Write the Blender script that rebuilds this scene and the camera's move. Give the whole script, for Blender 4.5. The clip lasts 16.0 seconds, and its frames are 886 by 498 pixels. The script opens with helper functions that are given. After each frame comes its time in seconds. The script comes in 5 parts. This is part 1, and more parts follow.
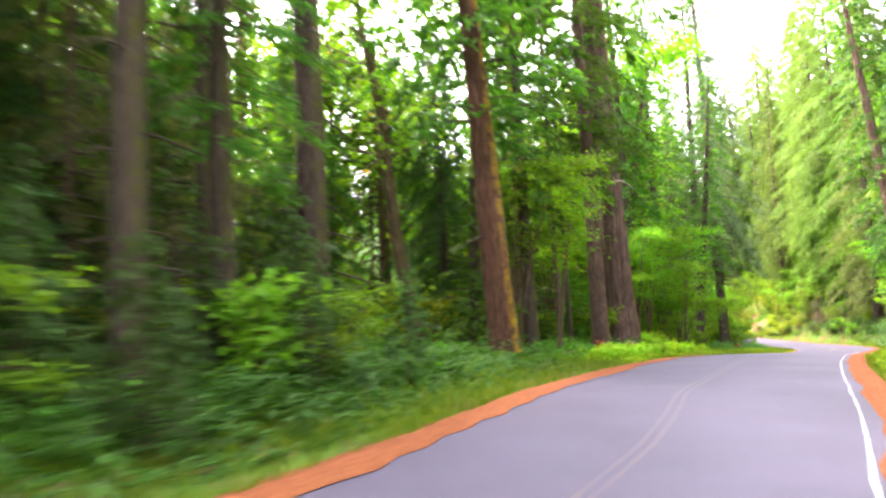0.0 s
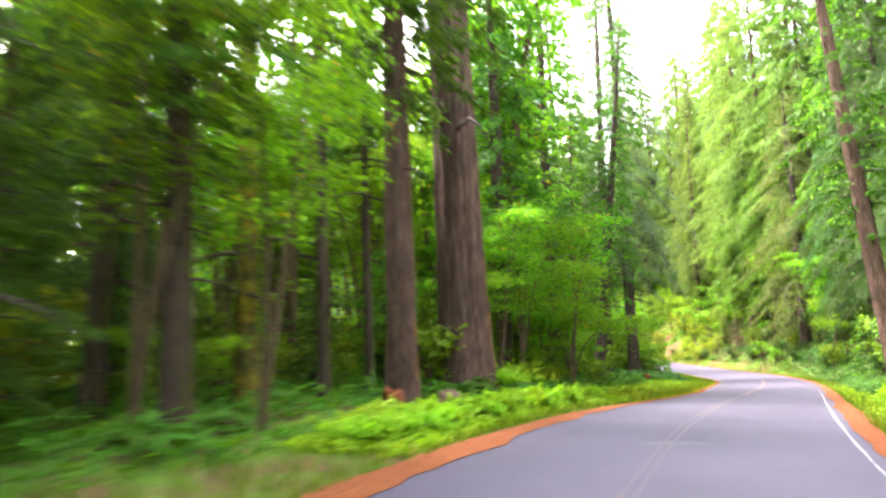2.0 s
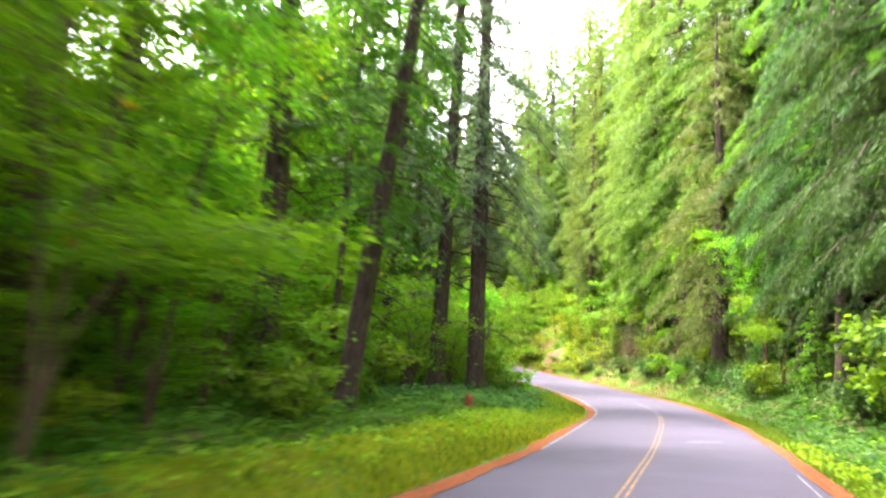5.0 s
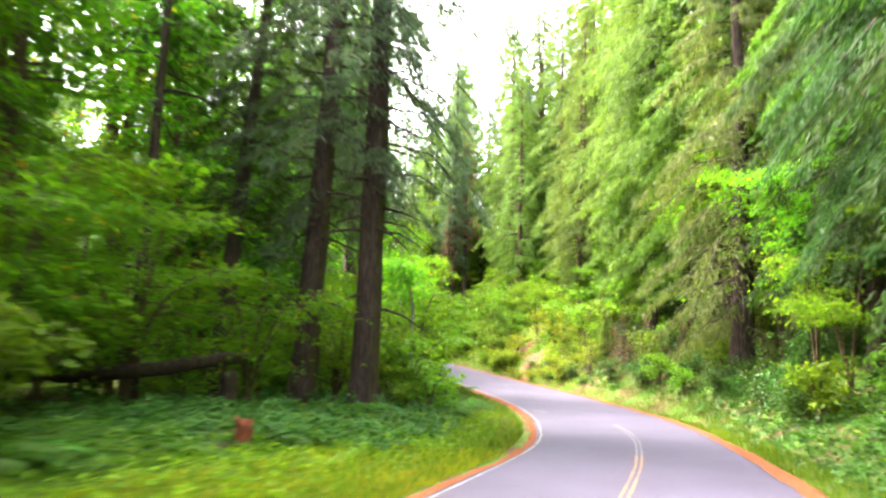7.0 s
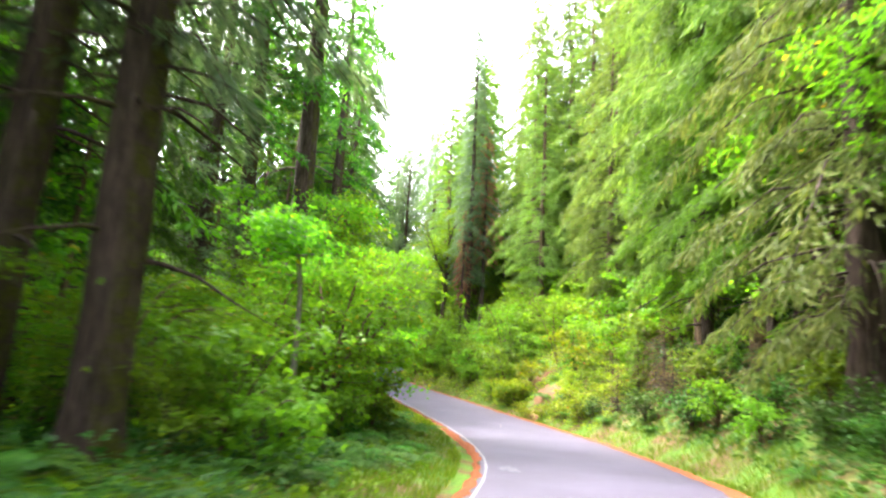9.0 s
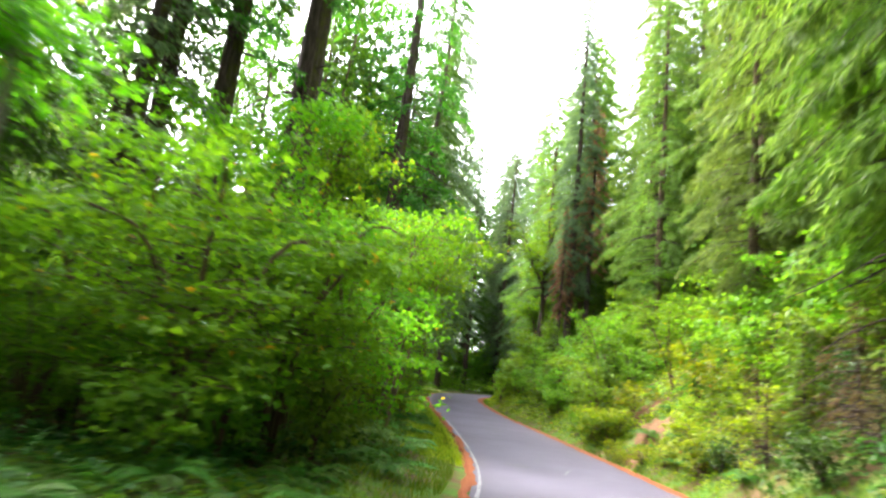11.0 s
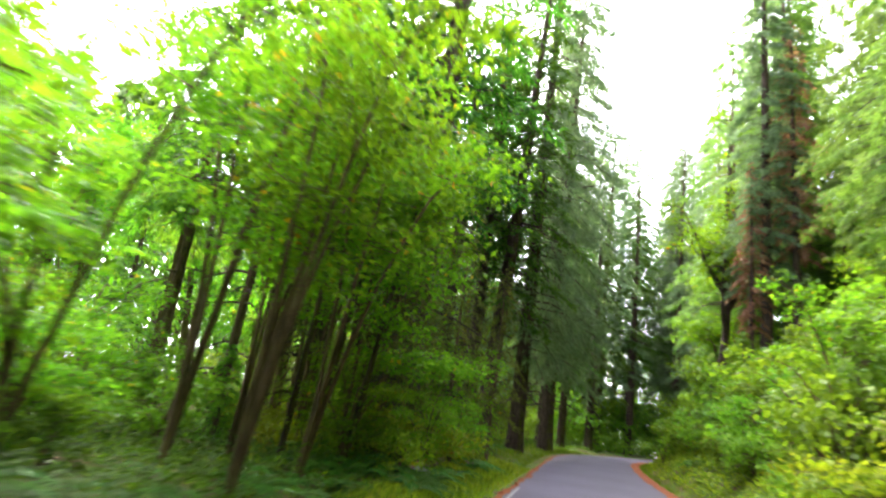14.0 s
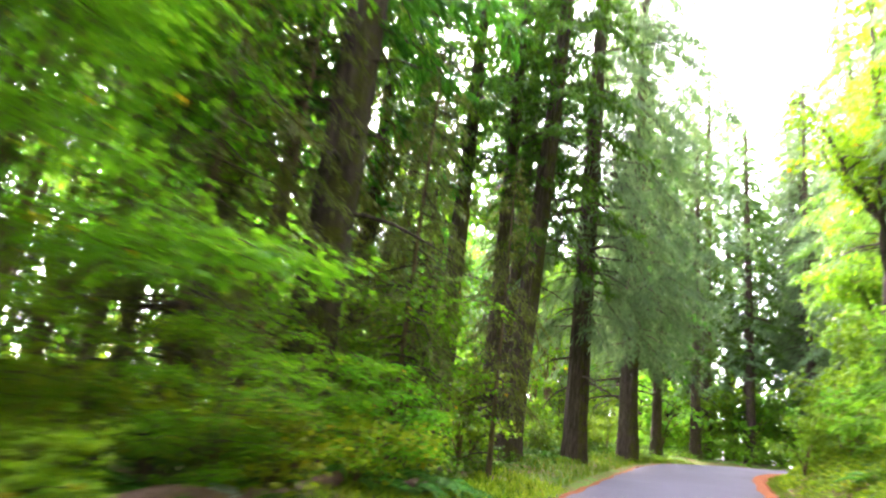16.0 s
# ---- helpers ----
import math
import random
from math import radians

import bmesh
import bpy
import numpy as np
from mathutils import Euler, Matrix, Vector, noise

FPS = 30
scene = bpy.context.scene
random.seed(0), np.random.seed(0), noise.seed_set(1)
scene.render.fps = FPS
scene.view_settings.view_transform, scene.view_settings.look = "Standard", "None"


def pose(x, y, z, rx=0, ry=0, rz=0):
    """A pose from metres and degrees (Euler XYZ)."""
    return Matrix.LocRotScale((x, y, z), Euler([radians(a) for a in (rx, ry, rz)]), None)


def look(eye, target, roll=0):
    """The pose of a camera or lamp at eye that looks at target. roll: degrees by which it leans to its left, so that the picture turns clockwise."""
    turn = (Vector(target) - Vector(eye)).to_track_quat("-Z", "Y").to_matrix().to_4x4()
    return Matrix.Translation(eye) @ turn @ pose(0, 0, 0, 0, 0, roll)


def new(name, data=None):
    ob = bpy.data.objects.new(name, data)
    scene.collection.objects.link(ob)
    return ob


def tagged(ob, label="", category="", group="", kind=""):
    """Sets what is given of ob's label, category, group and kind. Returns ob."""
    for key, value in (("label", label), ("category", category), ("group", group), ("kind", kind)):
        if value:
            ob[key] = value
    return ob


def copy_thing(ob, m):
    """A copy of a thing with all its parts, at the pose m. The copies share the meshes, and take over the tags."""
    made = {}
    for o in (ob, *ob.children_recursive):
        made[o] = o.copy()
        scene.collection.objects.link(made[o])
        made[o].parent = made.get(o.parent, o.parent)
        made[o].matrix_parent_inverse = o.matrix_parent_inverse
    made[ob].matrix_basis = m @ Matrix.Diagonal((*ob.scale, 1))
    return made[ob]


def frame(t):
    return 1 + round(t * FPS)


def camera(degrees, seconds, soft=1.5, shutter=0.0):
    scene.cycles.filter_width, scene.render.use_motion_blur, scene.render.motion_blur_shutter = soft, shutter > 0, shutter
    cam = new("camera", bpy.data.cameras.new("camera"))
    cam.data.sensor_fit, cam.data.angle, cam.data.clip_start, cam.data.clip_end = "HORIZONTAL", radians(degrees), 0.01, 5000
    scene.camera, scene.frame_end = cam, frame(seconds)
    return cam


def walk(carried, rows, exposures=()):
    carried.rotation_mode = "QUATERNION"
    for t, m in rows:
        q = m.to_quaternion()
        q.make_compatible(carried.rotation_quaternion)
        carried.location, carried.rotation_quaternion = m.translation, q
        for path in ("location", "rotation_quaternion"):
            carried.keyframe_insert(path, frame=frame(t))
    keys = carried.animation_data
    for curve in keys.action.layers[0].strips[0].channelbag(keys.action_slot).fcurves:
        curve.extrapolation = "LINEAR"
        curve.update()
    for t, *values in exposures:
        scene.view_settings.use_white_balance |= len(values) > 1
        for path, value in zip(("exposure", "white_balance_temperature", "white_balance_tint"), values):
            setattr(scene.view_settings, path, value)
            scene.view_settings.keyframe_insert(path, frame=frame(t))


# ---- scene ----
cam = camera(68.1, 16.0, soft=2.3, shutter=0.95)
METRES, EYE, TILT, LEAN, TURN = 105.0, 1.6, 5.85, 2.85, 0.0
ROWS = [
    (0.0, 0.0, 0.0, 0.0, 0.0, 0.0, 0.0),
    (0.5, 0.0128, 0.0318, -0.0031, -1.8, 0.54, -0.89),
    (1.0, 0.0266, 0.0624, -0.0055, -3.53, 0.93, -1.27),
    (1.5, 0.0413, 0.0931, -0.0079, -5.03, 1.22, -1.44),
    (2.0, 0.0569, 0.1226, -0.0101, -6.45, 1.4, -1.59),
    (2.5, 0.0738, 0.153, -0.0132, -7.85, 1.51, -2.97),
    (3.0, 0.0905, 0.1816, -0.0162, -9.21, 1.67, -3.26),
    (3.5, 0.1075, 0.2095, -0.0193, -10.63, 1.74, -3.67),
    (4.0, 0.125, 0.2374, -0.0229, -11.87, 1.8, -5.04),
    (4.5, 0.1428, 0.2644, -0.0266, -12.9, 1.62, -6.34),
    (5.0, 0.1609, 0.2909, -0.0305, -13.82, 1.68, -6.45),
    (7.5, 0.2533, 0.419, -0.0494, -12.19, 2.99, -6.16),
    (8.0, 0.2698, 0.4446, -0.0534, -11.38, 3.72, -6.21),
    (10.5, 0.3355, 0.575, -0.0709, -0.71, 6.59, -9.27),
    (11.0, 0.3455, 0.6019, -0.0748, 2.53, 6.64, -9.39),
    (11.5, 0.3547, 0.6301, -0.0784, 5.06, 6.99, -7.73),
    (12.0, 0.3626, 0.6593, -0.0822, 7.92, 7.25, -9.35),
    (12.5, 0.3685, 0.6875, -0.0856, 10.9, 7.5, -9.04),
    (13.0, 0.3734, 0.7166, -0.0889, 13.66, 7.98, -8.52),
    (13.5, 0.3767, 0.7458, -0.0919, 16.05, 8.91, -9.92),
    (14.0, 0.3786, 0.7761, -0.0947, 18.84, 10.02, -8.66),
    (14.5, 0.3797, 0.8058, -0.0972, 21.16, 11.49, -8.98),
    (15.0, 0.3797, 0.8362, -0.0997, 23.94, 10.74, -6.53),
    (15.5, 0.3785, 0.8651, -0.102, 26.0, 10.06, -7.02),
    (16.0, 0.3762, 0.8959, -0.1043, 28.15, 9.74, -6.65),
]
walk(cam, [(t, pose(0, 0, EYE, TILT, LEAN, TURN) @ pose(METRES * x, METRES * y, METRES * z, 90 + pitch, roll, yaw)) for t, x, y, z, yaw, pitch, roll in ROWS],
     [(0.0, 3.5, 6800, 22), (1.0, 3.55, 6800, 19), (3.0, 3.45, 6650, 18), (5.0, 3.4, 6800, 18), (8.0, 3.42, 6650, 17), (10.5, 2.85, 6500, 12), (13.5, 2.85, 6500, 14), (14.5, 3.3, 6300, 24), (15.0, 3.6, 6350, 26), (16.0, 4.15, 6350, 24)])

# ---- sky, sun, exposure ----
world = bpy.data.worlds.new("sky")
scene.world = world
world.use_nodes = True
wn = world.node_tree.nodes
sky = wn.new("ShaderNodeTexSky")
sky.sky_type = "NISHITA"
sky.sun_disc = False
SUN_UP, SUN_FROM = 54.0, 318.0          # elevation; compass bearing the light comes from (0 = +y, 90 = +x)
sky.sun_elevation, sky.sun_rotation = radians(SUN_UP), radians(SUN_FROM)
sky.air_density, sky.dust_density, sky.ozone_density = 1.0, 4.0, 1.0
wn["Background"].inputs["Strength"].default_value = 0.15
veil = wn.new("ShaderNodeHueSaturation")          # thin bright overcast
veil.inputs["Saturation"].default_value, veil.inputs["Value"].default_value = 0.3, 1.75
world.node_tree.links.new(sky.outputs["Color"], veil.inputs["Color"])
world.node_tree.links.new(veil.outputs["Color"], wn["Background"].inputs["Color"])
sun = new("sun", bpy.data.lights.new("sun", "SUN"))
sun.data.energy, sun.data.angle, sun.data.color = 2.1, radians(20), (1.0, 0.95, 0.86)
a = radians(SUN_FROM)
way_up = Vector((math.sin(a) * math.cos(radians(SUN_UP)), math.cos(a) * math.cos(radians(SUN_UP)), math.sin(radians(SUN_UP))))
sun.matrix_world = look(way_up * 100, (0, 0, 0))

# ---- materials ----


def material(name, rough=0.8, specular=0.3):
    m = bpy.data.materials.new(name)
    m.use_nodes = True
    b = m.node_tree.nodes["Principled BSDF"]
    b.inputs["Roughness"].default_value = rough
    b.inputs["Specular IOR Level"].default_value = specular
    return m, m.node_tree.nodes, m.node_tree.links, b


def noise_at(n, l, scale, detail=4.0, stretch=None, rough=0.55, coord="Object"):
    tc = n.new("ShaderNodeTexCoord")
    nz = n.new("ShaderNodeTexNoise")
    nz.inputs["Scale"].default_value, nz.inputs["Detail"].default_value, nz.inputs["Roughness"].default_value = scale, detail, rough
    if stretch:
        mp = n.new("ShaderNodeMapping")
        mp.inputs["Scale"].default_value = stretch
        l.new(tc.outputs[coord], mp.inputs["Vector"])
        l.new(mp.outputs["Vector"], nz.inputs["Vector"])
    else:
        l.new(tc.outputs[coord], nz.inputs["Vector"])
    return nz.outputs["Fac"]


def ramp(n, l, fac, stops):
    r = n.new("ShaderNodeValToRGB")
    while len(r.color_ramp.elements) < len(stops):
        r.color_ramp.elements.new(0.5)
    for e, (p, c) in zip(r.color_ramp.elements, stops):
        e.position, e.color = p, (*c, 1)
    l.new(fac, r.inputs["Fac"])
    return r.outputs["Color"]


def mixed(n, l, fac, a, b, kind="MIX"):
    m = n.new("ShaderNodeMix")
    m.data_type, m.blend_type = "RGBA", kind
    for s, v in ((m.inputs[0], fac), (m.inputs[6], a), (m.inputs[7], b)):
        if isinstance(v, (int, float)):
            s.default_value = v
        elif isinstance(v, tuple):
            s.default_value = (*v, 1)
        else:
            l.new(v, s)
    return m.outputs[2]


def maths(n, l, op, a, b):
    m = n.new("ShaderNodeMath")
    m.operation = op
    m.use_clamp = True
    for s, v in zip(m.inputs, (a, b)):
        if isinstance(v, (int, float)):
            s.default_value = v
        else:
            l.new(v, s)
    return m.outputs[0]


def bumped(n, l, b, height, strength=0.5, distance=0.03):
    bp = n.new("ShaderNodeBump")
    bp.inputs["Strength"].default_value, bp.inputs["Distance"].default_value = strength, distance
    l.new(height, bp.inputs["Height"])
    l.new(bp.outputs["Normal"], b.inputs["Normal"])


def leaf_material(name, dark, mid, light, through_light=0.45, rough=0.55, odd=None):
    """Foliage: each leaf its own tone, and each plant too; light passes through."""
    m, n, l, b = material(name, rough, 0.12)
    geo, info = n.new("ShaderNodeNewGeometry"), n.new("ShaderNodeObjectInfo")
    soft = lambda c: tuple(0.6 * a + 0.4 * b for a, b in zip(c, mid))
    stops = [(0.0, soft(dark)), (0.5, mid), (0.985, soft(light))] + ([(0.997, odd)] if odd else [])
    c = ramp(n, l, geo.outputs["Random Per Island"], stops)
    hs = n.new("ShaderNodeHueSaturation")
    for sock, lo, hi in (("Hue", 0.475, 0.515), ("Value", 0.75, 1.3)):
        mr = n.new("ShaderNodeMapRange")
        mr.inputs["To Min"].default_value, mr.inputs["To Max"].default_value = lo, hi
        l.new(info.outputs["Random"], mr.inputs["Value"])
        l.new(mr.outputs["Result"], hs.inputs[sock])
    big = noise_at(n, l, 0.5, 2)
    l.new(c, hs.inputs["Color"])
    c = mixed(n, l, 0.6, hs.outputs["Color"], ramp(n, l, big, [(0.3, (0.55, 0.6, 0.5)), (0.7, (1.0, 1.0, 1.0))]), "MULTIPLY")
    l.new(c, b.inputs["Base Color"])
    t = n.new("ShaderNodeBsdfTranslucent")
    l.new(mixed(n, l, 1.0, c, (1.32, 1.3, 0.62), "MULTIPLY"), t.inputs["Color"])
    mx = n.new("ShaderNodeMixShader")
    mx.inputs["Fac"].default_value = through_light
    l.new(b.outputs["BSDF"], mx.inputs[1])
    l.new(t.outputs["BSDF"], mx.inputs[2])
    l.new(mx.outputs["Shader"], n["Material Output"].inputs["Surface"])
    return m


def bark_material(name, deep, mid, pale, moss=None, moss_amount=0.5, moss_side=(1.0, -0.4, 0.1)):
    m, n, l, b = material(name, 0.9, 0.15)
    fine = noise_at(n, l, 6.0, 6, (2.2, 2.2, 0.28), 0.65)
    broad = noise_at(n, l, 0.9, 3)
    c = ramp(n, l, fine, [(0.32, deep), (0.52, mid), (0.72, pale)])
    c = mixed(n, l, 0.7, c, ramp(n, l, broad, [(0.3, (0.6, 0.58, 0.6)), (0.7, (1.15, 1.05, 1.0))]), "MULTIPLY")
    if moss:
        geo = n.new("ShaderNodeNewGeometry")
        dot = n.new("ShaderNodeVectorMath")
        dot.operation = "DOT_PRODUCT"
        l.new(geo.outputs["Normal"], dot.inputs[0])
        dot.inputs[1].default_value = moss_side
        patch = noise_at(n, l, 2.2, 5, None, 0.7)
        edge = n.new("ShaderNodeMapRange")
        edge.inputs["From Min"].default_value, edge.inputs["From Max"].default_value = 1.0 - moss_amount, 1.25 - 0.6 * moss_amount
        l.new(dot.outputs["Value"], edge.inputs["Value"])
        spots = ramp(n, l, patch, [(0.42, (0, 0, 0)), (0.6, (1, 1, 1))])
        f = maths(n, l, "MULTIPLY", edge.outputs["Result"], spots)
        tone = ramp(n, l, noise_at(n, l, 14.0, 4), [(0.3, tuple(v * 0.5 for v in moss)), (0.7, moss)])
        c = mixed(n, l, f, c, tone)
    l.new(c, b.inputs["Base Color"])
    bumped(n, l, b, fine, 1.0, 0.06)
    return m


BARK_FIR = bark_material("furrowed_bark", (0.032, 0.021, 0.018), (0.1, 0.064, 0.05), (0.18, 0.13, 0.108), (0.26, 0.14, 0.02), 0.36, (1.0, 0.0, 0.0))
BARK_MOSSY = bark_material("mossy_bark", (0.028, 0.015, 0.01), (0.095, 0.046, 0.03), (0.17, 0.09, 0.06), (0.4, 0.24, 0.015), 0.6, (1.0, -0.15, 0.0))
BARK_DARK = bark_material("dark_bark", (0.024, 0.018, 0.016), (0.07, 0.051, 0.041), (0.13, 0.1, 0.082), (0.086, 0.086, 0.014), 0.4)
BARK_MAPLE = bark_material("mossy_maple_bark", (0.04, 0.03, 0.018), (0.12, 0.085, 0.05), (0.21, 0.165, 0.1), (0.144, 0.122, 0.022), 0.7, (0.3, -0.3, 0.6))
BARK_PALE = bark_material("pale_alder_bark", (0.072, 0.065, 0.058), (0.230, 0.216, 0.202), (0.432, 0.418, 0.396), (0.144, 0.115, 0.043), 0.3)
WOOD_RED = bark_material("rotten_red_wood", (0.086, 0.022, 0.011), (0.238, 0.072, 0.032), (0.360, 0.158, 0.072))
WOOD_PINK = bark_material("barkless_reddish_wood", (0.085, 0.05, 0.042), (0.19, 0.115, 0.098), (0.32, 0.215, 0.19))
WOOD_GREY = bark_material("weathered_wood", (0.06, 0.04, 0.033), (0.14, 0.105, 0.088), (0.26, 0.215, 0.19))

BARK_RED = bark_material("reddish_scaly_bark", (0.05, 0.03, 0.025), (0.17, 0.105, 0.082), (0.3, 0.205, 0.165))
BARK_GREEN = bark_material("moss_covered_bark", (0.03, 0.03, 0.012), (0.08, 0.075, 0.03), (0.13, 0.12, 0.05), (0.34, 0.25, 0.022), 1.6, (0.4, -0.6, 0.3))

NEEDLES = leaf_material("conifer_needles", (0.023, 0.075, 0.011), (0.052, 0.15, 0.018), (0.11, 0.245, 0.028), 0.52)
# fir needles lightened and blued, with distance haze put into the colour
NEEDLES_BLUE = leaf_material("haze_blue_fir_needles", (0.06, 0.11, 0.068), (0.115, 0.192, 0.115), (0.2, 0.28, 0.165), 0.6)
NEEDLES_LIGHT = leaf_material("pale_hillside_needles", (0.046, 0.136, 0.011), (0.1, 0.244, 0.018), (0.18, 0.355, 0.032), 0.52)
NEEDLES_DEEP = leaf_material("deep_green_needles", (0.022, 0.065, 0.016), (0.046, 0.115, 0.027), (0.095, 0.185, 0.05), 0.5)
NEEDLES_OLIVE = leaf_material("olive_needles", (0.055, 0.08, 0.02), (0.11, 0.14, 0.035), (0.2, 0.21, 0.065), 0.5)
TWIGS_BROWN = leaf_material("dry_twig_sprays", (0.075, 0.06, 0.022), (0.14, 0.105, 0.042), (0.23, 0.17, 0.075), 0.35)
# paled so that the needle colour carries the haze of the far hillside
NEEDLES_HAZY = leaf_material("haze_paled_needles", (0.068, 0.145, 0.027), (0.125, 0.23, 0.042), (0.215, 0.33, 0.07), 0.55)
NEEDLES_BROWN = leaf_material("dead_brown_needles", (0.17, 0.095, 0.055), (0.28, 0.165, 0.1), (0.4, 0.25, 0.16), 0.45)
LEAF_MAPLE = leaf_material("maple_leaves", (0.058, 0.18, 0.008), (0.11, 0.285, 0.012), (0.19, 0.38, 0.02), 0.6, 0.5, (0.5, 0.32, 0.02))
LEAF_SHRUB = leaf_material("shrub_leaves", (0.065, 0.165, 0.011), (0.125, 0.262, 0.016), (0.205, 0.35, 0.026), 0.5, 0.5)
LEAF_YELLOW = leaf_material("yellow_green_leaves", (0.11, 0.21, 0.008), (0.2, 0.295, 0.013), (0.32, 0.35, 0.028), 0.5, 0.5, (0.4, 0.2, 0.02))
LEAF_FERN = leaf_material("fern_fronds", (0.03, 0.11, 0.011), (0.06, 0.18, 0.017), (0.115, 0.26, 0.028), 0.45)
# leaf colour darkened to stand in for the shade under the trees
LEAF_SHADED = leaf_material("shade_darkened_leaves", (0.02, 0.068, 0.012), (0.042, 0.118, 0.018), (0.085, 0.19, 0.032), 0.35, 0.4)
LEAF_HERB = leaf_material("verge_herb_leaves", (0.12, 0.3, 0.012), (0.23, 0.43, 0.02), (0.35, 0.5, 0.035), 0.5)
DRY = leaf_material("dry_verge_grass", (0.14, 0.27, 0.012), (0.29, 0.38, 0.02), (0.46, 0.42, 0.04), 0.4, 0.6, (0.4, 0.24, 0.06))
GRASS = leaf_material("verge_grass", (0.06, 0.15, 0.008), (0.125, 0.2, 0.012), (0.22, 0.215, 0.03), 0.4, 0.6, (0.3, 0.2, 0.05))


def asphalt_material():
    m, n, l, b = material("worn_asphalt", 0.72, 0.35)
    grain = noise_at(n, l, 60.0, 3, None, 0.7)
    stain = noise_at(n, l, 0.35, 5, (1.0, 1.0, 1.0))
    c = ramp(n, l, grain, [(0.25, (0.036, 0.031, 0.05)), (0.55, (0.058, 0.051, 0.08)), (0.8, (0.088, 0.078, 0.116))])
    c = mixed(n, l, 0.8, c, ramp(n, l, stain, [(0.32, (0.7, 0.69, 0.71)), (0.68, (1.22, 1.2, 1.2))]), "MULTIPLY")
    l.new(c, b.inputs["Base Color"])
    bumped(n, l, b, grain, 0.4, 0.01)
    return m


def paint_material(name, colour, worn):
    """Old road paint, rubbed through to the asphalt."""
    m, n, l, b = material(name, 0.65, 0.3)
    f = noise_at(n, l, 5.0, 6, None, 0.75)
    base = ramp(n, l, noise_at(n, l, 60.0, 2), [(0.3, (0.042, 0.037, 0.058)), (0.7, (0.073, 0.065, 0.097))])
    c = mixed(n, l, ramp(n, l, f, [(worn - 0.08, (0, 0, 0)), (worn + 0.08, (1, 1, 1))]), base, colour)
    l.new(c, b.inputs["Base Color"])
    return m


def ground_material():
    """Forest floor: litter, soil and low green."""
    m, n, l, b = material("forest_floor", 0.95, 0.1)
    f1, f2 = noise_at(n, l, 0.8, 6, None, 0.65), noise_at(n, l, 14.0, 4, None, 0.7)
    green = ramp(n, l, f2, [(0.3, (0.03, 0.075, 0.012)), (0.5, (0.07, 0.16, 0.02)), (0.75, (0.16, 0.24, 0.03))])
    litter = ramp(n, l, f2, [(0.3, (0.05, 0.032, 0.018)), (0.55, (0.13, 0.085, 0.04)), (0.8, (0.26, 0.17, 0.08))])
    c = mixed(n, l, ramp(n, l, f1, [(0.42, (0, 0, 0)), (0.58, (1, 1, 1))]), green, litter)
    l.new(c, b.inputs["Base Color"])
    bumped(n, l, b, f2, 0.8, 0.08)
    return m


def soil_material(name, deep, mid, pale):
    m, n, l, b = material(name, 0.95, 0.1)
    f = noise_at(n, l, 9.0, 7, None, 0.72)
    c = ramp(n, l, f, [(0.3, deep), (0.5, mid), (0.72, pale)])
    l.new(c, b.inputs["Base Color"])
    bumped(n, l, b, f, 0.9, 0.05)
    return m


ASPHALT = asphalt_material()
PAINT_WHITE = paint_material("white_line_paint", (0.3, 0.3, 0.31), 0.46)
PAINT_GREY = paint_material("greyed_line_paint", (0.22, 0.22, 0.23), 0.46)
PAINT_YELLOW = paint_material("yellow_line_paint", (0.27, 0.15, 0.045), 0.48)
PAINT_PALE = paint_material("bleached_line_paint", (0.17, 0.155, 0.15), 0.5)
PAINT_FAINT = paint_material("rubbed_yellow_paint", (0.088, 0.062, 0.052), 0.55)
PAINT_WORN = paint_material("worn_yellow_paint", (0.17, 0.105, 0.05), 0.54)
PATCH = paint_material("pale_scuff", (0.1, 0.095, 0.113), 0.5)
PATCH_DARK = paint_material("dark_tar", (0.03, 0.028, 0.034), 0.42)
FLOOR = ground_material()
SHOULDER = soil_material("orange_needle_litter", (0.1, 0.03, 0.011), (0.2, 0.064, 0.025), (0.29, 0.112, 0.05))
EARTH = soil_material("bare_bank_earth", (0.07, 0.036, 0.018), (0.15, 0.08, 0.04), (0.25, 0.15, 0.085))
ROCK = soil_material("pale_rock", (0.14, 0.135, 0.13), (0.27, 0.265, 0.26), (0.45, 0.44, 0.43))

# ---- plan: the road and the lie of the land ----
ROAD_LEFT = [(-13.5, -14), (-8.4, -6), (-4.9, 0), (-1.7, 6), (0, 9), (1.05, 11.2), (2.5, 14.1), (5.1, 19.1), (8.7, 25.3), (12.6, 31.2), (17.2, 37.3), (21.4, 43.2), (25.8, 49.8),
             (29.1, 54.9), (31.6, 59.0), (33.5, 64.1), (35.5, 70.3), (36.5, 77), (36.8, 84), (36.5, 91), (35.9, 98), (35.0, 106), (34.0, 115), (33.1, 124.5), (33.1, 131), (34.4, 139), (38, 148), (45, 156)]
ROAD_RIGHT = [(-8.0, -15.6), (-2.8, -8), (0.9, 0.4), (4.2, 6.2), (5.8, 8.8), (6.9, 10.7), (8.3, 13.2), (11.8, 19.4), (15.7, 25.4), (19.2, 30.4), (24.8, 38.5), (29.8, 45.7),
              (33.4, 51.4), (36.3, 57.2), (38.2, 61.2), (40.0, 65.5), (41.5, 70.3), (42.5, 76.5), (42.8, 82.5), (42.4, 89.8), (41.6, 98), (40.3, 106.3), (39.1, 114), (38.0, 122.5), (37.8, 129), (38.9, 135.5), (42.2, 143.5), (48.5, 151)]
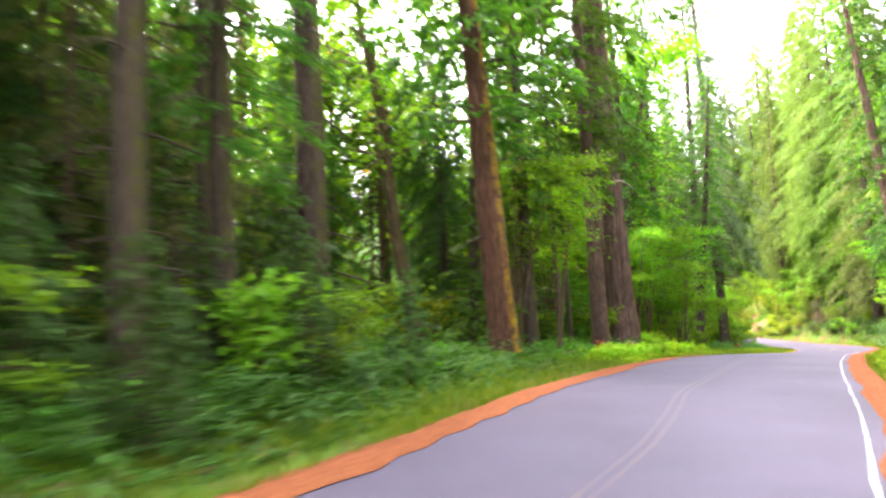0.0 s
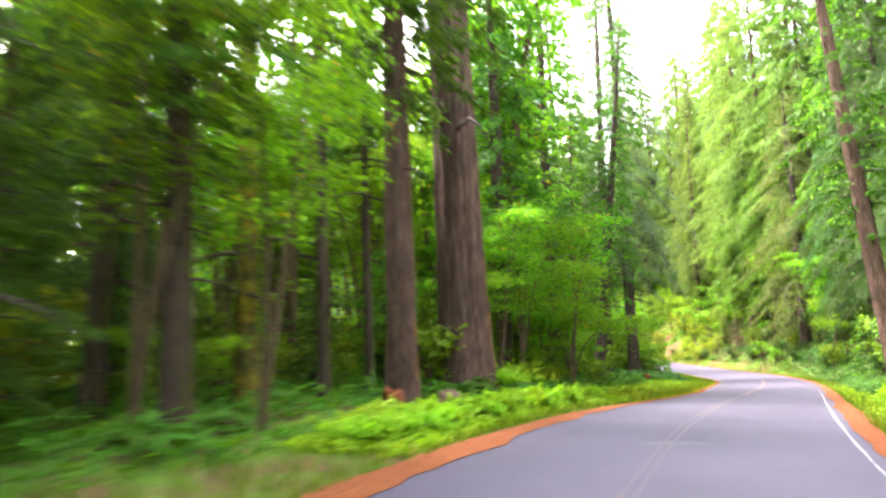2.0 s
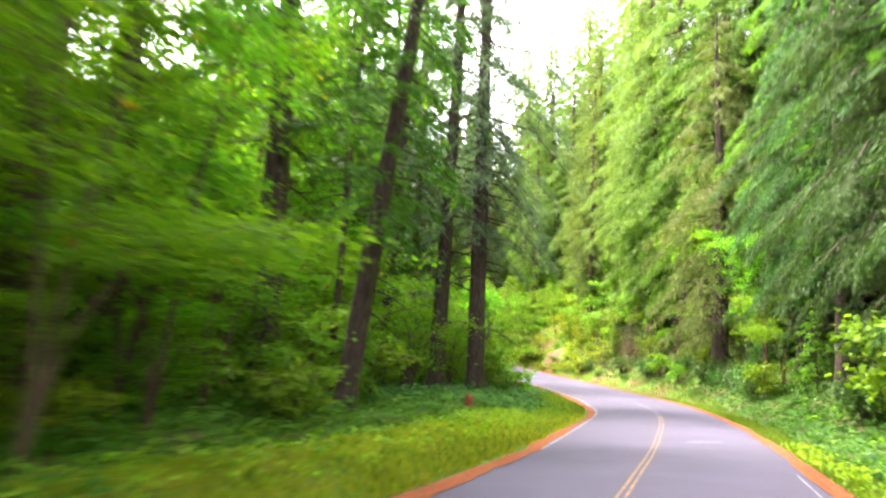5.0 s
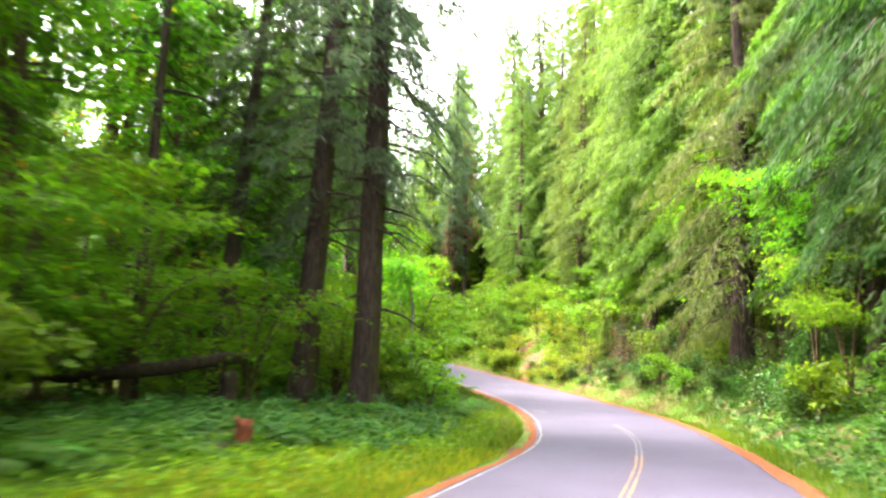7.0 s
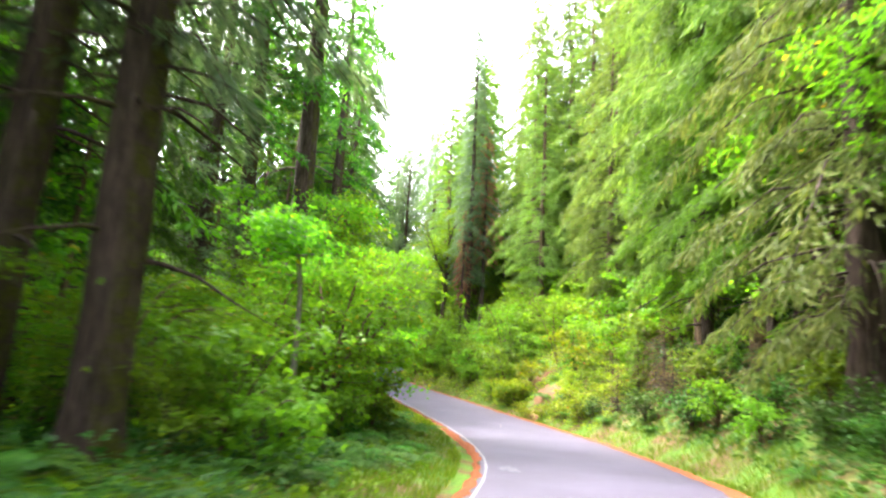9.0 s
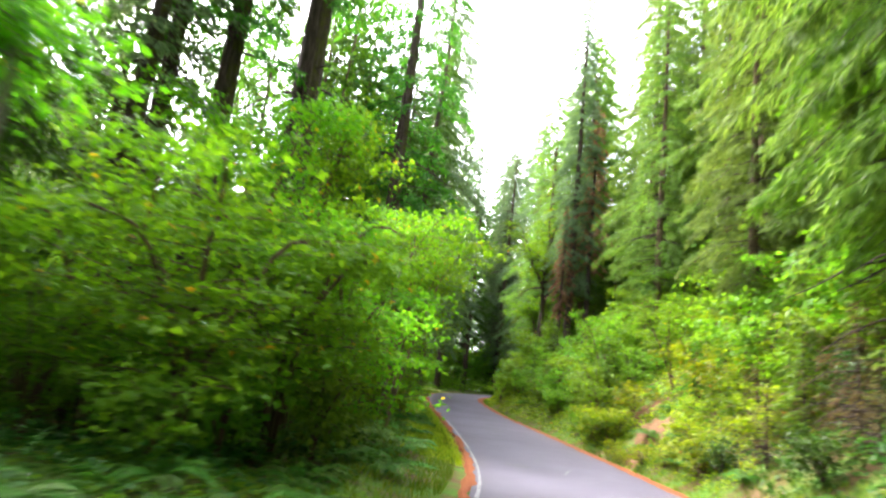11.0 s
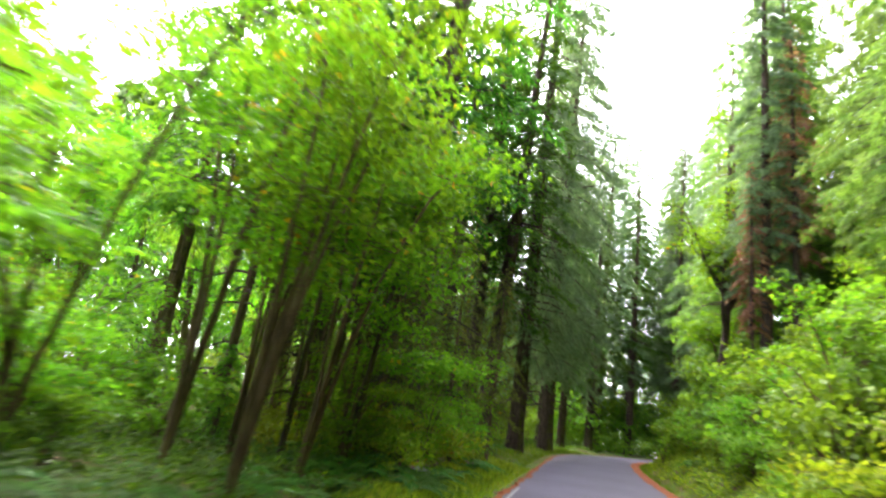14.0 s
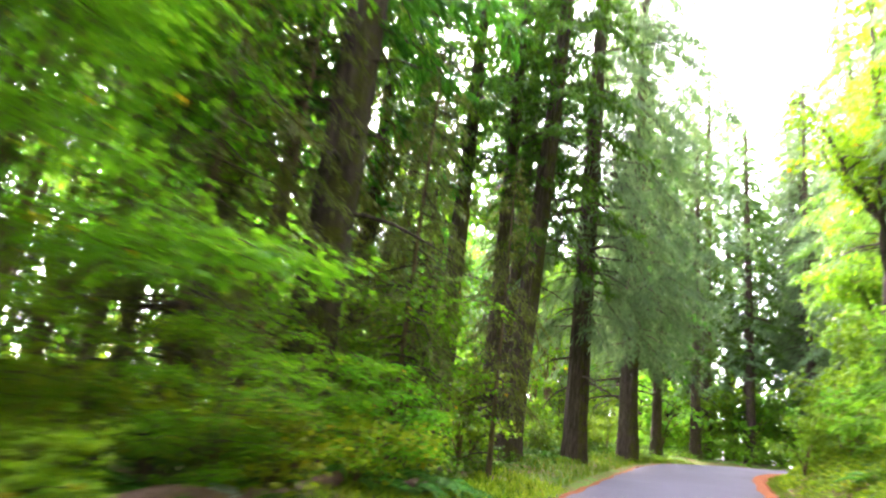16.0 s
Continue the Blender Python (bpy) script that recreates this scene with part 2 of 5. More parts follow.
LEVELS = [(-40, 0.3), (0, 0.02), (6.6, -0.03), (12.9, -0.02), (19.1, -0.2), (25, -0.48), (30.7, -0.89), (36.1, -1.33), (41.6, -1.77), (47, -2.22), (52.5, -2.54), (58, -2.85), (63.7, -3.17),
          (69.75, -3.42), (75.8, -3.56), (82, -3.56), (88.4, -3.45), (94.7, -3.27), (112, -2.5), (130, -1.45), (158, -0.3), (230, 2.0)]
TILTS = [(-40, -0.033), (30, -0.033), (55, -0.01), (70, 0.0), (200, 0.0)]


def level(y):
    """The road's height at y."""
    return np.interp(y, [p[0] for p in LEVELS], [p[1] for p in LEVELS])


def crossfall(y):
    """How the road tilts sideways at y: rise in metres for a metre to the right."""
    return np.interp(y, [p[0] for p in TILTS], [p[1] for p in TILTS])


def spline(points, steps=8):
    """A smooth line through points."""
    p = np.array([2 * np.array(points[0]) - points[1], *points, 2 * np.array(points[-1]) - points[-2]], float)
    out = []
    for i in range(1, len(p) - 2):
        for k in range(steps):
            t = k / steps
            out.append(0.5 * (2 * p[i] + (p[i + 1] - p[i - 1]) * t + (2 * p[i - 1] - 5 * p[i] + 4 * p[i + 1] - p[i + 2]) * t * t + (3 * p[i] - p[i - 1] - 3 * p[i + 1] + p[i + 2]) * t ** 3))
    return np.array(out + [p[-2]])


def smooth(v, k):
    pad = np.concatenate([np.repeat(v[:1], k, 0), v, np.repeat(v[-1:], k, 0)])
    w = np.ones(2 * k + 1) / (2 * k + 1)
    return np.stack([np.convolve(pad[:, c], w, "valid") for c in range(v.shape[1])], 1)


EDGE_L, EDGE_R = smooth(spline(ROAD_LEFT), 6), smooth(spline(ROAD_RIGHT), 6)
MIDDLE = (EDGE_L + EDGE_R) / 2
HALF = np.linalg.norm(EDGE_R - EDGE_L, axis=1) / 2
ACROSS = (EDGE_R - EDGE_L) / (2 * HALF[:, None])
STATION = np.concatenate([[0], np.cumsum(np.linalg.norm(np.diff(MIDDLE, axis=0), axis=1))])


def from_road(x, y):
    """Signed distance from the road's edge (left: minus; 0 on the asphalt), and the index of the nearest station."""
    x, y = np.atleast_1d(x).astype(float), np.atleast_1d(y).astype(float)
    best, which = np.full(x.shape, 1e9), np.zeros(x.shape, int)
    for i in range(len(MIDDLE)):
        d = (x - MIDDLE[i, 0]) ** 2 + (y - MIDDLE[i, 1]) ** 2
        near = d < best
        best[near], which[near] = d[near], i
    off = (x - MIDDLE[which, 0]) * ACROSS[which, 0] + (y - MIDDLE[which, 1]) * ACROSS[which, 1]
    dist = np.sqrt(best)
    d = np.sign(off) * np.maximum(dist - HALF[which], 0)
    return d, which


def waves(x, y, size, seed):
    r = np.random.RandomState(seed)
    out = np.zeros_like(np.asarray(x, float))
    for k in range(7):
        a, f, p = r.rand() * 6.28, (0.6 + 1.4 * r.rand()) / size, r.rand() * 6.28
        out = out + np.sin((x * np.cos(a) + y * np.sin(a)) * f * 6.28 + p)
    return out / 7


def land(x, y):
    """Height of the ground."""
    d, i = from_road(x, y)
    yy = MIDDLE[i, 1]
    off = (x - MIDDLE[i, 0]) * ACROSS[i, 0] + (y - MIDDLE[i, 1]) * ACROSS[i, 1]
    on = (y - MIDDLE[i, 1]) * ACROSS[i, 0] - (x - MIDDLE[i, 0]) * ACROSS[i, 1]
    yy = yy + np.clip(on, -1, 1) * ACROSS[i, 0]
    z = level(yy) + crossfall(yy) * np.clip(off, -14, 4)
    steep = np.clip((yy - 44) / 26, 0, 1)
    steep = steep * steep * (3 - 2 * steep)
    r, lft = np.maximum(d, 0), np.maximum(-d, 0)
    gentle = 0.10 * np.maximum(r - 1, 0) + 0.12 * np.maximum(r - 6, 0)
    bank = 0.8 * np.maximum(r - 0.6, 0) + 0.06 * np.maximum(r - 5, 0)
    rise = gentle * (1 - steep) + bank * steep
    rise = 24 * np.tanh(rise / 24)
    near_side = 0.36 * np.tanh(lft / 3)
    bumps = (0.22 * waves(x, y, 5, 3) + 0.5 * waves(x, y, 17, 4) * np.clip((np.abs(d) - 4) / 10, 0, 1)) * np.clip((np.abs(d) - 0.7) / 2, 0, 1)
    return z - 0.16 + np.where(d > 0, rise, near_side) + bumps


def land_at(x, y):
    return float(land(np.array([x]), np.array([y]))[0])


def mesh_of(name, verts, tris, soft=False):
    me = bpy.data.meshes.new(name)
    verts, tris = np.asarray(verts, np.float32), np.asarray(tris, np.int32)
    n, k = tris.shape
    me.vertices.add(len(verts))
    me.vertices.foreach_set("co", verts.ravel())
    me.loops.add(n * k)
    me.loops.foreach_set("vertex_index", tris.ravel())
    me.polygons.add(n)
    me.polygons.foreach_set("loop_start", np.arange(n, dtype=np.int32) * k)
    me.polygons.foreach_set("use_smooth", np.full(n, soft))
    me.update(calc_edges=True)
    return me


def part(name, me, mat, parent=None, label=""):
    ob = new(name, me)
    if len(me.materials) == 0:
        me.materials.append(mat)
    ob.parent = parent
    if label:
        ob["label"] = label
    return ob


def grid_faces(rows, cols):
    a = np.arange(rows - 1)[:, None] * cols + np.arange(cols - 1)[None]
    return np.stack([a, a + 1, a + cols + 1, a + cols], -1).reshape(-1, 4)


# ground, one sheet
gx = np.concatenate([np.linspace(-700, -40, 18)[:-1], np.linspace(-40, -8, 17)[:-1], np.arange(-8, 62, 0.6), np.linspace(62, 110, 17), np.linspace(110, 700, 14)[1:]])
gy = np.concatenate([np.linspace(-600, -30, 16)[:-1], np.linspace(-30, -4, 14)[:-1], np.arange(-4, 150, 0.6), np.linspace(150, 200, 20), np.linspace(200, 900, 16)[1:]])
GX, GY = np.meshgrid(gx, gy)
GZ = land(GX.ravel(), GY.ravel())
ground = tagged(part("ground", mesh_of("ground", np.stack([GX.ravel(), GY.ravel(), GZ], 1), grid_faces(len(gy), len(gx)), True), FLOOR),
                "forest floor of brown litter and low green growth", "ground", "", "structure")


def strip(name, mat, lo, hi, lift, first=0, last=None, cols=2, ragged=0.0, parent=None, crown=0.0, seed=1, wash=0.35):
    """A band along the road between two offsets from its middle, in metres, to the right."""
    last = len(MIDDLE) if last is None else last
    idx = np.linspace(first, last - 1, (last - first - 1) * 3 + 1)
    k = np.arange(len(MIDDLE))
    mid = np.stack([np.interp(idx, k, MIDDLE[:, c]) for c in (0, 1)], 1)
    acr = np.stack([np.interp(idx, k, ACROSS[:, c]) for c in (0, 1)], 1)
    hw = np.interp(idx, k, HALF)
    st = np.interp(idx, k, STATION)
    r = np.random.RandomState(seed)
    e0 = ragged * (np.interp(st, np.arange(0, 300, 0.7), r.randn(429)[:429]) + 0.6 * np.interp(st, np.arange(0, 300, 2.9), r.randn(104)))
    e1 = ragged * (np.interp(st, np.arange(0, 300, 0.6), r.randn(500)) + 0.8 * np.interp(st, np.arange(0, 300, 3.3), r.randn(91)))
    a, b = lo(hw, mid[:, 1]) + e0, hi(hw, mid[:, 1]) + e1
    verts = []
    for c in range(cols):
        f = c / (cols - 1)
        o = a * (1 - f) + b * f
        z = level(mid[:, 1]) + crossfall(mid[:, 1]) * o + lift(f) - crown * (o / hw) ** 2
        verts.append(np.column_stack([mid + acr * o[:, None], z]))
    v = np.stack(verts, 1).reshape(-1, 3)
    return part(name, mesh_of(name, v, grid_faces(len(idx), cols)), mat, parent)


road = tagged(strip("road", ASPHALT, lambda w, y: -w, lambda w, y: w, lambda f: 0.0, cols=9, crown=0.04), "worn lavender-grey asphalt of a winding two-lane forest road", "road", "", "structure")


def station(y):
    return int(np.argmin(np.abs(MIDDLE[:, 1] - y)))


strip("right_edge_line", PAINT_WHITE, lambda w, y: w - 0.36, lambda w, y: w - 0.30, lambda f: 0.006, station(-10), station(41), 2, 0.008, road, 0.04, 2)
strip("left_edge_line", PAINT_GREY, lambda w, y: -w + 0.13, lambda w, y: -w + 0.22, lambda f: 0.006, station(47), station(104), 2, 0.01, road, 0.04, 3)


def sway(y):
    """How far the painted middle strays from the true one."""
    return np.interp(y, [0, 8, 12, 18, 30, 36, 42, 48, 54, 58, 64], [0, 0, -0.3, -0.12, -0.2, -0.3, -0.25, -0.1, 0.3, 0.35, 0.15])


for n, o in enumerate((-0.12, 0.045)):
    for mat, y0, y1 in ((PAINT_FAINT, -8, 28), (PAINT_WORN, 28, 39), (PAINT_YELLOW, 39, 55), (PAINT_PALE, 55, 64)):
        strip("centre_line", mat, lambda w, y: o + sway(y), lambda w, y: o + 0.075 + sway(y), lambda f: 0.005, station(y0), station(y1) + 1, 2, 0.006, road, 0.04, 5 + n)
for side, name in ((-1, "left_shoulder"), (1, "right_shoulder")):
    lo, hi = (lambda w, y: -w - np.interp(y, [30, 46, 56, 72], [1.0, 0.85, 0.42, 0.2]), lambda w, y: -w + np.interp(y, [42, 50], [0.24, 0.06])) if side < 0 else (lambda w, y: w - 0.14, lambda w, y: w + 0.6)
    lift = (lambda f: 0.012 - 0.085 * max(0.0, 1 - f / 0.4)) if side < 0 else (lambda f: 0.012 - 0.085 * max(0.0, 1 - (1 - f) / 0.4))
    tagged(strip(name, SHOULDER, lo, hi, lift, 0, None, 8, 0.07 if side < 0 else 0.05, None, 0.04, 20 + side), "strip of orange needle litter and dirt along the asphalt", "shoulder", "", "structure")


def scuff(name, x, y, long, wide, mat, seed, turn=None):
    """A ragged worn patch lying on the asphalt, long across or along the road."""
    r = np.random.RandomState(seed)
    _, i = from_road(x, y)
    i = int(i[0])
    t = np.array([-ACROSS[i][1], ACROSS[i][0]])
    a = ACROSS[i]
    n = 22
    th = np.arange(n) * 6.2832 / n
    rr = 1 + 0.22 * r.randn(n)
    u, v = long * rr * np.cos(th), wide * rr * np.sin(th)
    p = np.array([x, y]) + u[:, None] * t + v[:, None] * a
    p = np.vstack([[x, y], p])
    off = (p - MIDDLE[i]) @ a
    yy = MIDDLE[i][1] + ((p - MIDDLE[i]) @ t) * t[1]
    z = level(yy) + crossfall(yy) * off - 0.04 * (off / HALF[i]) ** 2 + 0.007
    f = np.array([[0, 1 + k, 1 + (k + 1) % n] for k in range(n)])
    part(name, mesh_of(name, np.column_stack([p, z]), f), mat, road)


for k, (x, y, l, w) in enumerate(((10.9, 23.3, 0.3, 0.5), (8.7, 22.4, 0.25, 0.5), (28.5, 46.8, 0.3, 0.6), (36.2, 70.5, 0.5, 0.25))):
    scuff("scuff_mark", x, y, l, w, PATCH, 90 + k)
scuff("tar_patch", 38.3, 86.2, 0.35, 0.45, PATCH_DARK, 97)
scuff("paint_dash", 39.8, 85.8, 0.9, 0.035, PAINT_PALE, 98)


def bare_patch(x, y, long, wide, seed):
    """A slip of bare earth on the bank, following the ground."""
    r = np.random.RandomState(seed)
    _, i = from_road(x, y)
    a = ACROSS[int(i[0])]
    t = np.array([-a[1], a[0]])
    n, m = 26, 7
    th = np.arange(n) * 6.2832 / n
    edge = 1 + 0.2 * r.randn(n)
    v, f = [], []
    for k in range(m):
        s = (k + 0.02) / (m - 1)
        p = np.array([x, y]) + (long * s * edge * np.cos(th))[:, None] * t + (wide * s * edge * np.sin(th))[:, None] * a
        z = land(p[:, 0], p[:, 1]) + 0.09 * (1 - s ** 4) - 0.02 + 0.03 * r.randn(n) * (1 - s)
        v.append(np.column_stack([p, z]))
    for k in range(m - 1):
        for q in range(n):
            f.append([k * n + q, k * n + (q + 1) % n, (k + 1) * n + (q + 1) % n, (k + 1) * n + q])
    tagged(part("bare_earth", mesh_of("bare_earth", np.concatenate(v), np.array(f), True), EARTH), "patch of bare orange-brown earth on the bank", "earth", "", "structure")


bare_patch(44.4, 93.0, 1.7, 0.9, 5)
bare_patch(45.2, 96.8, 1.3, 0.8, 8)
bare_patch(43.4, 91.6, 1.0, 0.5, 6)
bare_patch(39.6, 121.5, 4.5, 0.8, 7)

# ---- plants: how they are made ----


def unit(v):
    return v / np.maximum(np.linalg.norm(v, axis=-1, keepdims=True), 1e-9)


def joined(pieces):
    """Several (verts, triangles) in one."""
    vs, fs, k = [], [], 0
    for v, f in pieces:
        vs.append(v), fs.append(np.asarray(f) + k)
        k += len(v)
    return np.concatenate(vs), np.concatenate(fs)


def tube(path, radii, sides=6, ridges=0.0, seed=0, lobes=9):
    """A tapered stem along a path; ridges: depth of bark furrows as a share of the radius."""
    path, radii = np.asarray(path, float), np.asarray(radii, float)
    t = unit(np.gradient(path, axis=0))
    ref = np.where(np.abs(t[:, 2:3]) > 0.9, [[1.0, 0, 0]], [[0, 0, 1.0]])
    u = unit(np.cross(ref, t))
    w = np.cross(t, u)
    ang = np.arange(sides) * 2 * np.pi / sides
    rr = radii[:, None] * np.ones(sides)[None]
    if ridges:
        r = np.random.RandomState(seed)
        h = np.linspace(0, 1, len(path))[:, None]
        for k in range(5):
            rr = rr * (1 + ridges * 0.5 * np.sin(ang[None] * (lobes + 3 * k) + r.rand() * 6.28 + 2.5 * np.sin(h * (5 + 9 * r.rand()) + r.rand() * 6)))
        rr = rr * (1 + ridges * 0.35 * r.randn(*rr.shape))
    v = path[:, None] + rr[..., None] * (np.cos(ang)[None, :, None] * u[:, None] + np.sin(ang)[None, :, None] * w[:, None])
    n = len(path)
    a = np.arange(n - 1)[:, None] * sides + np.arange(sides)[None]
    b = np.arange(n - 1)[:, None] * sides + (np.arange(sides)[None] + 1) % sides
    f = np.concatenate([np.stack([a, b, b + sides], -1).reshape(-1, 3), np.stack([a, b + sides, a + sides], -1).reshape(-1, 3)])
    cap = np.array([[(n - 1) * sides, (n - 1) * sides + i, (n - 1) * sides + i + 1] for i in range(1, sides - 1)])
    return v.reshape(-1, 3), np.concatenate([f, cap])


BLADE = (np.array([[0, 0, 0], [0.45, 0.5, -0.12], [1, 0, -0.05], [0.45, -0.5, -0.12]]), np.array([[0, 2, 1], [0, 3, 2]]))
LOBED = (np.array([[0, 0, 0], [0.35, 0.62, -0.1], [0.5, 0.22, 0.02], [1, 0, -0.12], [0.5, -0.22, 0.02], [0.35, -0.62, -0.1]]), np.array([[0, 2, 1], [0, 3, 2], [0, 4, 3], [0, 5, 4]]))
SPRAY = (np.array([[0, 0, 0], [0.62, 0.42, -0.12], [0.5, 0.1, 0], [1, 0, -0.16], [0.5, -0.1, 0], [0.62, -0.42, -0.12]]), np.array([[0, 2, 1], [0, 3, 2], [0, 4, 3], [0, 5, 4]]))


def leaves(pos, along, face, length, width, shape=BLADE):
    """Many leaves: where each begins, the way it points, the way it faces."""
    x = unit(along)
    y = unit(np.cross(face, x))
    z = np.cross(x, y)
    base, tri = shape
    v = pos[:, None] + length[:, None, None] * base[None, :, 0:1] * x[:, None] + width[:, None, None] * base[None, :, 1:2] * y[:, None] + length[:, None, None] * base[None, :, 2:3] * z[:, None]
    f = tri[None] + (np.arange(len(pos)) * len(base))[:, None, None]
    return v.reshape(-1, 3), f.reshape(-1, 3)


def boughs(r, start, out, length, droop, density, leaf, sides=3, spread=0.36, shape=BLADE, hang=0.35, slim=0.4):
    """Conifer boughs: bare wood and its sprays. start (n,3), out (n,3) level ways, length (n)."""
    wood, pos, along, face, size = [], [], [], [], []
    for s, o, L, dr in zip(start, out, length, droop):
        u = np.array([0, 0.5, 1.0])
        lift = 0.18 * u - dr * u * u
        path = s + o * (L * u)[:, None] + np.array([0, 0, 1.0]) * (L * lift)[:, None]
        wood.append(tube(path, 0.018 * L ** 0.8 * (1.05 - u) + 0.004, sides))
        m = max(4, int(0.72 * density * L))
        q = 0.15 + 0.85 * r.rand(m) ** 0.8
        p = s + o * (L * q)[:, None] + np.array([0, 0, 1.0]) * (L * (0.18 * q - dr * q * q))[:, None]
        side = np.cross(o, [0, 0, 1.0])
        sg = np.where(r.rand(m) < 0.5, -1.0, 1.0)
        tw = unit(o[None] * (0.35 + 0.5 * r.rand(m))[:, None] + side[None] * (sg * (0.5 + 0.5 * r.rand(m)))[:, None] + np.array([0, 0, -1.0]) * (hang * (0.4 + r.rand(m)))[:, None])
        tl = L * spread * (1.15 - 0.75 * q) * (0.5 + 0.7 * r.rand(m))
        per = 5 if slim < 0.2 else 3
        for k in range(per):
            g = (k + r.rand(m) * 0.8) / per
            pos.append(p + tw * (tl * g)[:, None] + r.randn(m, 3) * 0.03 * L ** 0.5)
            along.append(tw + 0.5 * r.randn(m, 3) * [1, 1, 0.5] - np.array([0, 0, 0.35 * hang]))
            face.append(np.array([0, 0, 1.0]) + 0.4 * r.randn(m, 3))
            size.append(leaf * (0.65 + 0.7 * r.rand(m)))
    pos, along, face, size = map(np.concatenate, (pos, along, face, size))
    return joined(wood), leaves(pos, along, face, size, size * slim, shape)


def stem_path(r, height, wobble, n=24, sweep=0.0):
    u = np.linspace(0, 1, n)
    a = r.rand(4) * 6.28
    x = wobble * (np.sin(u * 3 + a[0]) - np.sin(a[0]) + 0.4 * np.sin(u * 9 + a[1])) + sweep * u * u
    y = wobble * (np.sin(u * 2.5 + a[2]) - np.sin(a[2]) + 0.4 * np.sin(u * 8 + a[3]))
    return np.stack([x * u, y * u, u * height], 1), u


def conifer(seed, name, height, radius, crown_from, reach, count, droop, density, leaf, bark, needles, sides=20, rings=30, dead=10, ridges=0.07, hang=0.35, shape=BLADE, top_shape=0.7, slim=0.4):
    """A conifer: furrowed trunk, dead lower limbs, boughs in a tapering crown."""
    r = np.random.RandomState(seed)
    root = new(name)
    path, u = stem_path(r, height, 0.25 * radius, rings)
    u2 = np.concatenate([np.linspace(0, 0.06, 6)[:-1], np.linspace(0.06, 1, rings)])
    path = np.stack([np.interp(u2, u, path[:, c]) for c in range(3)], 1)
    rad = radius * ((1 - u2) ** 0.75 + 0.34 * np.exp(-u2 * height / 0.7) + 0.02)
    path[0, 2] = -0.35
    part("trunk", mesh_of("trunk", *tube(path, rad, sides, ridges, seed, max(7, sides // 4)), True), bark, root)
    z = height * (crown_from + (0.985 - crown_from) * (np.arange(count) + r.rand(count)) / count)
    f = (z / height - crown_from) / (1 - crown_from)
    prof = np.minimum(1, 0.55 + f * 2.2) * (1 - f) ** top_shape + 0.06
    L = reach * prof * (0.6 + 0.65 * r.rand(count))
    a = np.arange(count) * 2.39996 + r.randn(count) * 0.4
    out = np.stack([np.cos(a), np.sin(a), 0 * a], 1)
    c = np.stack([np.interp(z / height, u2, path[:, k]) for k in (0, 1)] + [z], 1)
    wood, green = boughs(r, c, out, L, droop * (0.7 + 0.6 * r.rand(count)), density, leaf, 3, 0.36, shape, hang, slim)
    extra = []
    for k in range(dead):
        zz = height * (0.06 + (crown_from + 0.15) * r.rand())
        aa, LL = r.rand() * 6.28, reach * (0.25 + 0.5 * r.rand())
        uu = np.linspace(0, 1, 5)
        o = np.array([np.cos(aa), np.sin(aa), 0])
        p = np.array([np.interp(zz / height, u2, path[:, 0]), np.interp(zz / height, u2, path[:, 1]), zz]) + o * (LL * uu)[:, None] + np.array([0, 0, 1.0]) * (LL * (0.05 * uu - 0.4 * uu * uu) + 0.08 * r.randn(5) * uu)[:, None]
        extra.append(tube(p, 0.028 * LL ** 0.7 * (1.05 - uu) + 0.004, 4))
    tagged(part("branchwork", mesh_of("branchwork", *joined([wood] + extra), True), BARK_DARK, root), kind="stuff")
    part("crown", mesh_of("crown", *green), needles, root)
    return root


